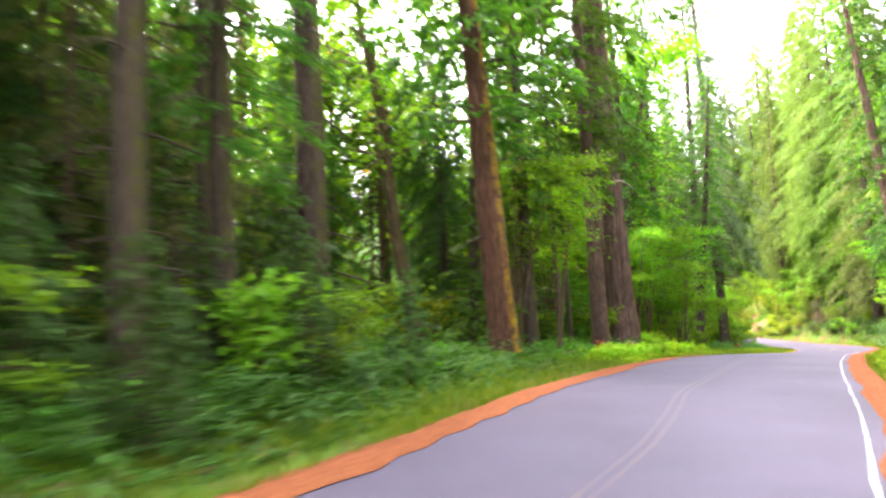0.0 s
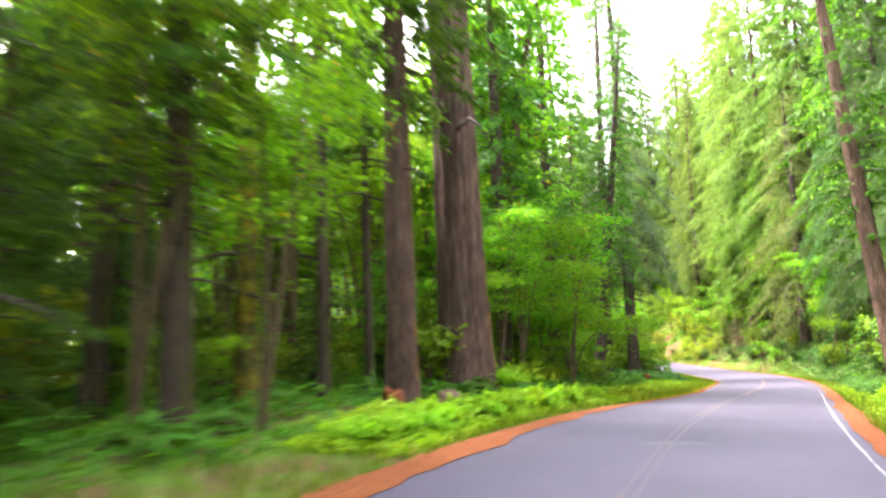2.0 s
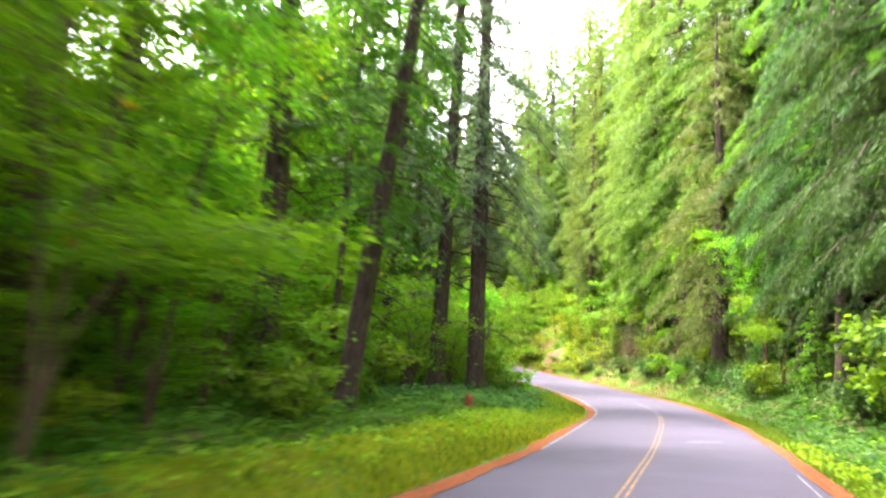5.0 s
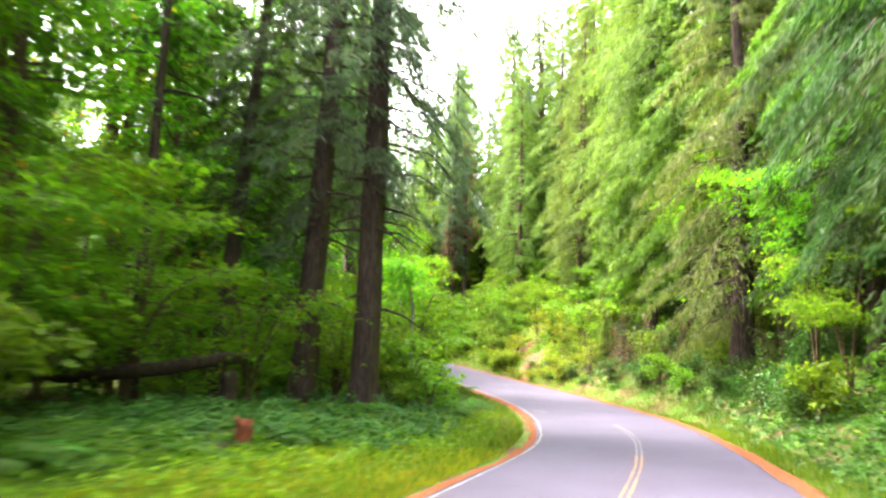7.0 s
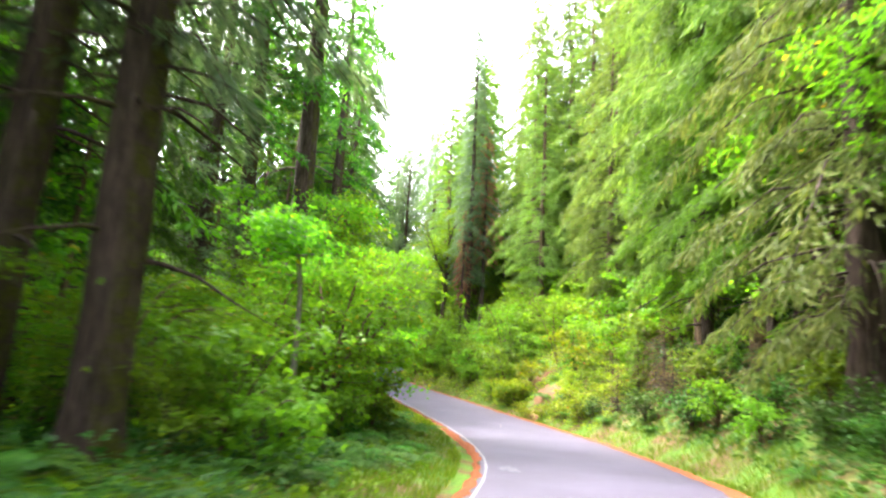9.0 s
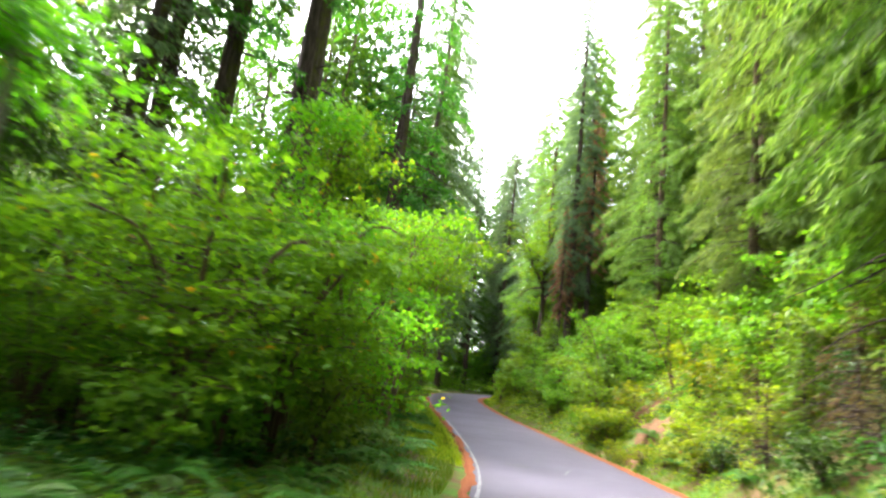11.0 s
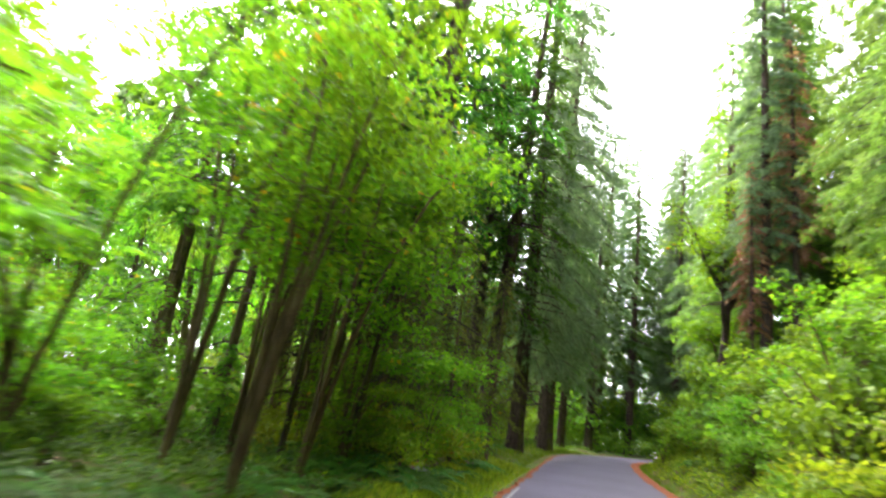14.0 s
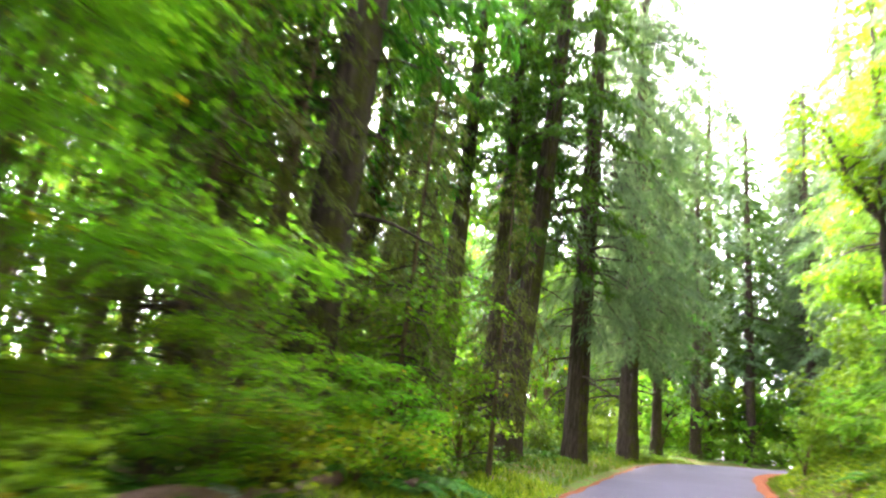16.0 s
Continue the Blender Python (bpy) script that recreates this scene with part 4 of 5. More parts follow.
plant("fir-4", 25.3, 64.9, 100, 0.85, (0, 2.0))
plant("fir-1", 22.4, 65.5, 170, 0.66, (0, 3.0))
plant("pole-0", 20.0, 64.5, 60, 1.3)
plant("fir-7", 28.8, 87.3, 300, 1.2, label="thick dark fir trunk rising bare out of the maples")
plant("fir-7", 26.1, 86.2, 30, 0.95)
plant("fir-7", 23.6, 86.5, 130, 0.85)
plant("fir-1", 30.2, 105.8, 220, 1.15)
for x, y, t, k in ((31.0, 123.2, 190, 0.95), (31.6, 130.5, 250, 0.95), (30.2, 137.0, 300, 0.9)):
    plant("fir-6", x, y, t, k, label="tall blue-green fir with a dense drooping crown", group="dense firs by the straight")
for x, y, t, k in ((28.1, 116.0, 10, 0.78), (29.3, 117.6, 70, 0.72), (27.9, 122.6, 130, 0.88), (25.6, 128.5, 220, 0.8)):
    plant("fir-7", x, y, t, k)
plant("fir-1", 30.3, 117.4, 10, 0.9, (0, 3.0))
plant("fir-1", 33.0, 146.0, 250, 0.75)
plant("fir-1", 36.2, 153.0, 20, 0.8)
plant("fir-1", 31.2, 141.0, 20, 0.7)
plant("spire-0", 45.0, 123.4, 0, 1.0, label="narrow tall fir with a bare trunk and thin short boughs")
plant("dying-0", 46.6, 123.4, 0, 0.8)
plant("dying-0", 44.0, 121.6, 100, 0.5)
for x, y, s in ((44.0, 135.0, 1.0), (47.6, 131.0, 1.05), (46.2, 141.5, 1.1), (49.8, 137.5, 1.1), (53.5, 115.0, 1.0)):
    plant("fir-9", x, y, x * 53 % 360, s, group="hillside firs")
for x, y, t, s in ((49.7, 114.6, 40, 0.95), (52.0, 105.0, 100, 0.95), (48.75, 108.7, 160, 0.8), (50.9, 97.4, 220, 0.9), (49.0, 94.0, 280, 0.7), (52.0, 90.5, 300, 0.8), (52.0, 121.0, 70, 1.1), (47.0, 129.0, 150, 1.0)):
    plant("fir-9", x, y, t, s, group="hillside firs")
plant("leaner-0", 25.67, 35.55, 110, 0.7, (0, -6.5))
plant("hemlock-4", 43.0, 55.6, 0, 1.0)
plant("fir-1", 40.2, 53.6, 0, 0.62, label="dark fir trunk under hanging boughs above the road verge")
plant("rooted-0", 44.1, 66.7, 0, 0.95)
for kind, x, y, s in (("hemlock-4", 41.2, 47.6, 1.0), ("hemlock-4", 43.6, 59.4, 0.85), ("hemlock-5", 46.5, 61.5, 1.1), ("hemlock-4", 44.5, 52.0, 1.2), ("hemlock-4", 37.4, 43.2, 1.0), ("fir-9", 50.6, 76.4, 1.05), ("fir-9", 48.6, 70.0, 1.1), ("hemlock-4", 33.6, 38.6, 0.95), ("hemlock-4", 29.4, 34.6, 0.8)):
    plant(kind, x, y, x * 53 % 360, s, group="tall trees above the right verge")
plant("limbed-0", 42.9, 127.8, 100, 1.0)
plant("bigleaf-1", 46.4, 70.6, 70, 1.05)
plant("bigleaf-1", 50.5, 84.0, 170, 1.1)
plant("bent-0", -0.9, 24.0, 200, 1.0, (-6.0, -9.0))
plant("alder-0", 30.1, 70.9, 0, 0.78, (0, 5.0))
plant("mosspole-0", 27.5, 121.4, 0, 1.0)
plant("fir-7", -3.4, 17.6, 60, 0.85, label="dark fir with dead side branches near the road")
plant("fir-1", 3.1, 23.4, 200, 0.5)
plant("mosspole-0", 3.4, 27.6, 200, 1.5)
plant("pole-1", -10.8, 27.9, 20, 1.6)
plant("mosspole-0", -10.4, 34.9, 20, 1.6)
plant("alder-0", -6.9, 34.2, 200, 1.0)
plant("fir-7", -6.8, 14.5, 120, 0.75)
plant("fir-1", -4.2, 12.6, 30, 0.5)
plant("hemlock-0", -9.5, 15.5, 120, 0.8)
plant("pole-0", -5.4, 15.0, 120, 1.3)
for x, y, t, k, a in ((2.6, 23.0, 20, 0.8, 4), (4.2, 24.4, 100, 0.8, 6), (10.8, 37.2, 160, 0.75, 5)):
    plant("tallvine-0", x, y, t, k, (0, a), group="tall vine maples by the road")
for x, y, t, k in ((-5.6, 16.4, 0, 1.0), (-8.4, 20.4, 130, 1.15), (-11.4, 21.6, 260, 1.2), (-7.6, 13.4, 20, 0.95), (-3.4, 33.0, 90, 1.2)):
    plant("lank-%d" % (int(t / 10) % 2), x, y, t, k, group="lanky hemlocks of the forest")
plant("fir-7", -4.9, 10.3, 40, 0.55)
plant("fir-2", 25.0, 82.6, 20, 0.8)
plant("bigleaf-1", 30.4, 85.5, 110, 0.85)
plant("tallvine-0", 29.0, 82.0, 210, 1.1, (0, 5))
for x, y, t, k in ((14.2, 39.2, 80, 0.85), (15.0, 42.3, 280, 0.85), (15.4, 46.4, 220, 0.7)):
    plant("tallvine-1", x, y, t, k, (0, 6), group="tall vine maples by the road")
for x, y, t, k in ((31.0, 108.5, 0, 0.8), (29.5, 105.5, 80, 0.9), (28.5, 109.5, 310, 0.9)):
    plant("maple-%d" % (int(t / 10) % 3), x, y, t, k, category="bush", group="vine maples of the straight")
plant("fir-1", 25.8, 106.5, 20, 0.9)
plant("fir-2", 26.3, 112.6, 120, 0.75)
plant("bigleaf-0", 9.6, 47.6, 40, 1.2)
plant("bigleaf-1", 6.4, 50.5, 140, 1.4)
# these two hemlocks are added to shade the bank below them
plant("hemlock-5", 47.4, 79.4, 30, 0.9)
plant("hemlock-5", 46.9, 74.2, 130, 0.85)
plant("hemlock-0", 23.2, 78.0, 200, 0.95)
plant("bigleaf-1", 15.2, 54.6, 200, 0.95)
for x, y, t, k in ((31.2, 101.5, 0, 0.9), (30.0, 104.5, 60, 1.0), (31.5, 107.5, 140, 0.85), (28.6, 108.0, 200, 1.05), (29.5, 111.5, 280, 0.95), (26.5, 104.0, 30, 1.1), (26.9, 112.0, 90, 1.0), (24.5, 108.5, 150, 1.1), (32.4, 111.0, 320, 0.7)):
    plant("lank-%d" % (int(t / 10) % 2), x, y, t, k, group="lanky hemlocks by the straight")
for x, y, t, k in ((24.6, 104.6, 0, 0.95), (27.0, 107.4, 110, 1.0), (21.8, 102.0, 220, 0.9), (23.0, 108.6, 300, 1.0), (18.4, 105.5, 40, 0.9), (26.0, 115.4, 160, 0.95)):
    plant("airy-0", x, y, t, k, group="airy hemlocks behind the maples")
for x, y, t, k in ((33.0, 100.9, 0, 0.42), (32.3, 103.4, 80, 0.5), (32.1, 97.6, 150, 0.55), (30.9, 100.4, 210, 0.6), (32.5, 105.6, 300, 0.42)):
    plant("maple-%d" % (int(t / 10) % 3), x, y, t, k, category="bush", group="vine maples of the straight")
for x, y, t, k in ((33.4, 98.2, 0, 0.7), (32.9, 102.2, 70, 0.8), (32.2, 101.6, 140, 0.9), (32.7, 104.6, 210, 0.8), (31.6, 99.2, 280, 1.0), (32.3, 106.8, 20, 0.8), (31.4, 103.0, 160, 1.0)):
    plant("gold-0", x, y, t, k, category="shrub", group="sunlit shrubs of the forest")
for x, y, t, k, a in ((32.0, 97.9, 0, 1.1, 9), (30.9, 96.6, 130, 1.0, 4), (31.0, 97.6, 240, 1.1, 7), (30.0, 101.6, 60, 1.0, 3)):
    plant("darkstem-0", x, y, t, k, (0, a), group="dark-stemmed maples by the straight")
for kind, x, y, t, k in (("tallvine-0", 42.6, 61.0, 40, 0.85), ("tallvine-1", 44.0, 64.2, 150, 0.9), ("bigleaf-1", 46.0, 62.6, 250, 0.85), ("tallvine-1", 41.4, 58.4, 300, 0.75)):
    plant(kind, x, y, t, k, group="maples above the right verge")
for x, y, t, k in ((10.8, 41.0, 0, 0.6), (12.4, 42.8, 80, 0.7), (13.6, 45.4, 150, 0.6), (12.9, 40.4, 220, 0.4), (14.8, 43.8, 300, 0.42), (9.6, 39.2, 40, 0.65)):
    plant("maple-%d" % (int(t / 10) % 3), x, y, t, k, category="bush", group="vine maples by the road")
for x, y, t, k in ((13.2, 39.3, 0, 0.6), (12.3, 39.0, 90, 0.7), (13.9, 41.2, 180, 0.6), (11.6, 38.6, 270, 0.7)):
    plant("gold-0", x, y, t, k, category="shrub", group="sunlit shrubs of the forest")
plant("sapling-0", 44.6, 103.9, 0, 0.9, (0, -8.0))
plant("sapling-0", 46.5, 97.0, 120, 0.8, (0, -10.0))
for x, y, t, s, a in ((33.2, 91.5, 0, 0.95, 6), (32.4, 95.0, 80, 1.0, 8), (31.5, 98.5, 150, 0.95, 6), (30.4, 93.2, 220, 1.1, 5), (29.2, 97.0, 300, 1.05, 5), (28.6, 101.0, 40, 1.1, 4), (31.6, 88.5, 10, 1.05, 8),
                      (14.2, 43.6, 30, 0.95, 7), (13.0, 46.2, 120, 0.95, 4), (12.2, 39.4, 60, 0.8, 4)):
    plant("tallvine-%d" % (int(t / 10) % 2), x, y, t, s, (0, a), group="tall vine maples by the road")
for x, y, s in ((14.5, 118.5, 0.9), (18.5, 131.0, 0.95), (10.5, 107.0, 0.9), (22.5, 141.0, 0.9), (8.0, 129.0, 1.0), (15.0, 98.0, 0.9), (26.0, 134.0, 0.75), (12.0, 142.0, 1.0)):
    plant("bigleaf-0", x, y, x * 41 % 360, s, group="tall maples behind the firs")
for x, y, s in ((-5.4, 8.4, 0.55), (-6.8, 10.6, 0.75), (-8.2, 12.8, 0.9), (-5.6, 12.0, 0.6), (-7.4, 7.0, 0.8)):
    plant("young-2", x, y, x * 41 % 360, s, group="young hemlocks of the undergrowth")
for x, y, s in ((-9.0, 8.0, 0.6), (-11.5, 12.0, 0.7), (-12.5, 6.5, 0.8)):
    plant("hemlock-0", x, y, x * 41 % 360, s, group="hemlocks of the forest")
for x, y, s in ((47.6, 76.0, 0.95), (48.4, 81.5, 0.95), (48.2, 71.0, 0.95), (51.0, 87.0, 0.9)):
    plant("tall-0", x, y, x * 41 % 360, s)
for x, y, s in ((44.0, 148.0, 0.82), (47.5, 152.0, 0.88), (40.5, 156.0, 0.8), (51.0, 146.0, 0.85), (45.0, 163.0, 0.95), (57.0, 149.0, 0.85)):
    plant("fir-6", x, y, x * 41 % 360, s, label="tall blue-green fir with a dense drooping crown", group="dense firs at the end of the road")
for x, y, s in ((27.5, 153.0, 0.82), (31.0, 158.0, 0.86), (35.5, 162.5, 0.9), (39.5, 166.0, 0.88), (43.5, 168.0, 0.92), (47.5, 163.0, 0.85), (33.5, 168.0, 0.95), (41.0, 173.0, 1.0)):
    plant("fir-5", x, y, x * 41 % 360, s, group="trees at the end of the road")
for x, y, s in ((5.9, 35.7, 1.0), (2.2, 31.0, 0.9), (2.6, 38.5, 1.2)):
    plant("tallvine-0", x, y, x * 41 % 360, s, group="tall vine maples by the road")
# the first three are added to cast shade on the left verge
for x, y, s in ((-12.5, 15.2, 0.9), (-14.5, 18.5, 1.0), (-10.4, 10.2, 0.6), (0.2, 28.2, 0.5)):
    plant("hemlock-4", x, y, x * 41 % 360, s, group="hemlocks of the forest")
for x, y, s in ((18.6, 57.6, 1.25), (16.4, 60.2, 1.4)):
    plant("maple-1", x, y, x * 41 % 360, s, category="bush", group="vine maples by the bend")
plant("brownbrush-0", 47.5, 106.5, 90, 0.8)
plant("brownbrush-0", 45.9, 80.5, 30, 0.75)
for x, y, s in ((19.2, 74.5, 1.1), (14.5, 64.0, 0.9)):
    plant("fir-9", x, y, x * 37 % 360, s, group="tall hemlocks deep in the forest")
for x, y, t, k in ((46.6, 84.0, 150, 0.6), (44.6, 76.0, 20, 0.45), (45.6, 79.2, 100, 0.5), (44.8, 83.0, 200, 0.45), (46.4, 81.6, 260, 0.55), (46.0, 86.4, 310, 0.5), (45.4, 73.0, 60, 0.5), (47.6, 88.6, 140, 0.6), (45.0, 69.6, 220, 0.5)):
    plant("brownbrush-0", x, y, t, k, category="brush", group="dead brush on the bank")
# both are added to keep sun off the forest behind the maples
for kind, x, y, s in (("hemlock-7", 21.0, 88.0, 0.9), ("hemlock-7", 17.5, 84.0, 0.95)):
    plant(kind, x, y, x * 37 % 360, s, group="firs and hemlocks behind the road trees")
for kind, x, y, s in (("bigleaf-0", -3.0, 37.5, 1.15), ("bigleaf-1", 0.5, 42.0, 1.3), ("bigleaf-1", -7.0, 33.0, 1.2), ("bigleaf-0", -12.0, 30.0, 1.1), ("bigleaf-1", -14.5, 38.0, 1.3), ("bigleaf-0", -9.0, 43.0, 1.3), ("bigleaf-1", -17.0, 24.0, 1.1)):
    plant(kind, x, y, x * 37 % 360, s, group="maples of the forest")
plant("bigleaf-1", 9.2, 42.0, 30, 0.85)
plant("bigleaf-0", 12.4, 43.6, 80, 1.3)
plant("bigleaf-0", 6.3, 40.5, 200, 0.8)
plant("bigleaf-1", 43.6, 133.0, 160, 0.9)
plant("bigleaf-0", 44.6, 138.5, 260, 0.8)
for x, y, t in ((33.0, 151.5, 0), (36.5, 154.5, 90), (40.0, 158.0, 30), (30.5, 147.0, 200), (43.5, 160.0, 250), (34.8, 156.0, 20), (38.2, 160.0, 120), (41.8, 162.5, 300), (31.5, 154.0, 60), (46.5, 161.0, 10), (48.5, 157.0, 80), (51.0, 160.0, 150)):
    plant("shrub-2", x, y, t, 1.9, category="shrub", group="shrubs at the end of the road")
for kind, x, y, s in (("bigleaf-1", 14.0, 58.5, 1.2), ("bigleaf-0", 17.0, 61.5, 1.1), ("bigleaf-1", 20.5, 70.5, 1.3), ("bigleaf-1", 12.0, 52.0, 1.2), ("bigleaf-0", 12.5, 67.5, 1.2),
                       ("bigleaf-0", 22.0, 109.0, 1.1)):
    plant(kind, x, y, x * 37 % 360, s, group="firs and hemlocks behind the road trees")
for kind, x, y, s in (("bigleaf-0", 17.0, 74.0, 1.5), ("hemlock-9", 20.5, 77.0, 1.15), ("hemlock-9", 5.5, 116.0, 0.7),
                      ("hemlock-9", -2.5, 76.0, 0.85), ("hemlock-9", -7.0, 88.0, 0.95), ("fir-8", -12.0, 80.0, 0.75), ("hemlock-9", 3.0, 82.0, 0.9)):
    plant(kind, x, y, x * 37 % 360, s, group="tall hemlocks deep in the forest")
for x, y, s in ((55.0, 104.0, 1.05), (57.5, 112.0, 1.1), (61.0, 119.0, 1.15), (56.0, 96.0, 1.05), (60.0, 105.0, 1.15)):
    plant("fir-9", x, y, x * 37 % 360, s, group="hillside firs")

# ---- the forest ----
rng = random.Random(7)
TAKEN = []


def free(x, y, gap):
    return all((x - a) ** 2 + (y - b) ** 2 > gap * gap for a, b in TAKEN)


for ob in scene.objects:
    if ob.parent is None and ob.get("category") == "tree":
        TAKEN.append((ob.matrix_basis.translation.x, ob.matrix_basis.translation.y))


def along_road(y_from, y_to, d_from, d_to, side):
    """A random place beside the road: the middle's y range, and metres out from the asphalt's edge."""
    while True:
        i = rng.randrange(station(y_from), station(y_to) + 1)
        d = rng.uniform(d_from, d_to)
        x, y = MIDDLE[i] + ACROSS[i] * side * (HALF[i] + d)
        x, y = float(x), float(y)
        got = float(from_road(x, y)[0][0])
        if abs(got) >= d_from - 0.2 and got * side > 0:
            return x, y


# kept open: the foot of the trunks at the bend, the bare earth, the verge by the old firs
CLEAR = [(-2.2, 20.5, 3.2), (-5.6, 26.5, 3.0), (48.6, 120.5, 5.0), (23.6, 57.5, 5.0), (28.5, 61.5, 4.0), (43.6, 92.6, 2.8), (44.0, 89.0, 2.3), (45.4, 95.4, 2.2), (45.7, 98.2, 2.6), (44.6, 92.5, 1.2), (8.5, 29.5, 2.6), (11.5, 33.5, 2.4), (0.6, 17.0, 2.5)]


def scatter(kinds, count, y_range, d_range, side, gap, sizes=(0.8, 1.2), category="tree", group="", lean=2.5, keep=True, sink=0.0):
    done = tries = 0
    while done < count and tries < count * 12:
        tries += 1
        x, y = along_road(*y_range, *d_range, side)
        if any((x - a) ** 2 + (y - b) ** 2 < c * c for a, b, c in CLEAR) and category not in ("herb", "fern"):
            continue
        if not free(x, y, gap):
            continue
        if keep:
            TAKEN.append((x, y))
        plant(rng.choice(kinds), x, y, rng.uniform(0, 360), rng.uniform(*sizes), (rng.gauss(0, lean), rng.gauss(0, lean)), sink, "", category, group)
        done += 1


# bushes that lean out over the verge, where the road swings left
for x, y, s, t in ((31.2, 75.5, 1.12, 0), (31.8, 79.5, 1.25, 70), (32.3, 83.6, 1.15, 160), (28.4, 77.5, 1.15, 200), (29.0, 80.8, 1.2, 290)):
    plant("maple-1", x, y, t, s, category="bush", group="vine maples by the bend")
    TAKEN.append((x, y))
for x, y, s, t in ((7.5, 44.0, 1.1, 0), (9.0, 49.5, 1.2, 100), (3.0, 37.0, 1.0, 200)):
    plant("bigleaf-1", x, y, t, 0.75 * s)
    TAKEN.append((x, y))

# left of the road: trunks, then green below
scatter(["fir-1", "fir-2"], 8, (-2, 84), (8, 22), -1, 5.0, (0.6, 1.0), group="tall firs of the forest")
scatter(["fir-1", "fir-2"], 3, (112, 150), (10, 22), -1, 4.0, (0.6, 1.0), group="tall firs of the forest")
scatter(["fir-8"], 13, (-2, 84), (12, 40), -1, 4.4, (0.6, 0.9), group="tall firs of the forest")
scatter(["pole-0", "pole-1"], 46, (-2, 60), (4.5, 30), -1, 2.2, (0.7, 1.3), group="slender firs of the forest", lean=3)
scatter(["pole-0", "pole-1"], 20, (60, 140), (6, 30), -1, 2.2, (0.7, 1.25), group="slender firs of the forest", lean=3)
scatter(["hemlock-0", "hemlock-2"], 8, (10, 34), (7, 18), -1, 4.0, (0.5, 0.85), group="hemlocks of the forest")
scatter(["hemlock-7"], 7, (40, 84), (16, 38), -1, 4.0, (0.55, 0.9), group="hemlocks of the forest")
scatter(["hemlock-7", "fir-8"], 3, (84, 112), (20, 36), -1, 4.5, (0.5, 0.75), group="trees behind the maples")
scatter(["hemlock-8"], 5, (112, 150), (16, 32), -1, 4.5, (0.5, 0.8), group="hemlocks of the forest")
scatter(["bigleaf-0", "bigleaf-1"], 18, (6, 84), (10, 34), -1, 4.0, (0.6, 0.95), group="maples of the forest")
scatter(["bigleaf-0", "bigleaf-1"], 7, (84, 125), (14, 34), -1, 4.0, (0.6, 0.95), group="maples of the forest")
scatter(["tallvine-0", "tallvine-1"], 8, (84, 128), (8, 20), -1, 2.6, (0.7, 1.0), "tree", "tall vine maples of the forest", 4)
scatter(["tallvine-0", "tallvine-1"], 10, (4, 60), (7, 18), -1, 3.0, (0.7, 1.0), "tree", "tall vine maples of the forest", 4)
scatter(["maple-0", "maple-1", "maple-2"], 26, (24, 84), (5, 20), -1, 2.2, (0.65, 1.05), "bush", "vine maples of the undergrowth", 4)
scatter(["maple-0", "maple-2"], 10, (0, 24), (9, 20), -1, 2.6, (0.6, 0.9), "bush", "vine maples of the undergrowth", 4)
scatter(["maple-0", "maple-2"], 16, (84, 130), (5, 20), -1, 2.2, (0.5, 0.8), "bush", "vine maples of the undergrowth", 4)
scatter(["young-0", "young-1"], 26, (0, 130), (4.5, 18), -1, 1.6, (0.5, 1.0), "tree", "young hemlocks of the undergrowth")
scatter(["shrub-0", "shrub-1", "shrub-2"], 140, (0, 140), (3.4, 15), -1, 1.1, (0.6, 1.15), "shrub", "shrubs of the undergrowth", 5)
# yellow leaf colour here stands in for backlit glow among the stems
scatter(["gold-0"], 24, (98, 130), (4.2, 12), -1, 0.9, (0.5, 0.9), "shrub", "sunlit shrubs of the forest", 5)
scatter(["gold-0"], 20, (10, 42), (6, 17), -1, 0.9, (0.8, 1.5), "shrub", "sunlit shrubs of the forest", 5)
scatter(["fern-0", "fern-1"], 50, (16, 125), (2.4, 7), -1, 0.9, (0.8, 1.4), "fern", "ferns beside the road", 4)
scatter(["fern-0", "fern-1"], 46, (66, 110), (1.7, 4.8), -1, 0.8, (0.9, 1.4), "fern", "ferns beside the road", 4)
scatter(["herb-0"], 40, (24, 36), (1.0, 2.4), -1, 0.5, (0.6, 1.0), "herb", "herbs on the verge", 4)

scatter(["young-2", "dusky-0"], 14, (-4, 14), (1.8, 4.4), -1, 0.9, (0.3, 0.5), "shrub", "low dark shrubs of the undergrowth")
scatter(["dusky-0", "young-2"], 16, (0, 16), (2.6, 8), -1, 1.0, (0.5, 0.9), "shrub", "shrubs of the undergrowth", 5)
scatter(["herb-0"], 24, (34, 42), (3.6, 6.0), -1, 0.5, (1.0, 1.6), "herb", "herbs on the verge", 4)
scatter(["fir-5", "hemlock-9"], 6, (134, 152), (6, 26), -1, 3.6, (0.8, 1.15), group="trees at the end of the road")
for k in range(8):
    x, y = rng.uniform(12, 78), rng.uniform(150, 192)
    if free(x, y, 3.2) and abs(float(from_road(x, y)[0][0])) > 4:
        TAKEN.append((x, y))
        plant(rng.choice(["fir-8", "hemlock-7", "hemlock-9"]), x, y, rng.uniform(0, 360), rng.uniform(0.9, 1.2), group="trees at the end of the road")

# the road's end is closed by young trees and maples
for k in range(14):
    x, y = 28 + 27 * (k + rng.random()) / 14, rng.uniform(156, 172)
    if abs(float(from_road(x, y)[0][0])) > 2.5:
        plant(["maple-1", "maple-0", "maple-1", "young-1"][k % 4], x, y, rng.uniform(0, 360), rng.uniform(1.1, 1.7), category="tree", group="young trees at the end of the road")
for x, y, s in ((29, 160, 1.1), (39.5, 167, 1.2), (55, 160, 1.2)):
    plant("hemlock-9", x, y, x * 31 % 360, s, group="trees at the end of the road")

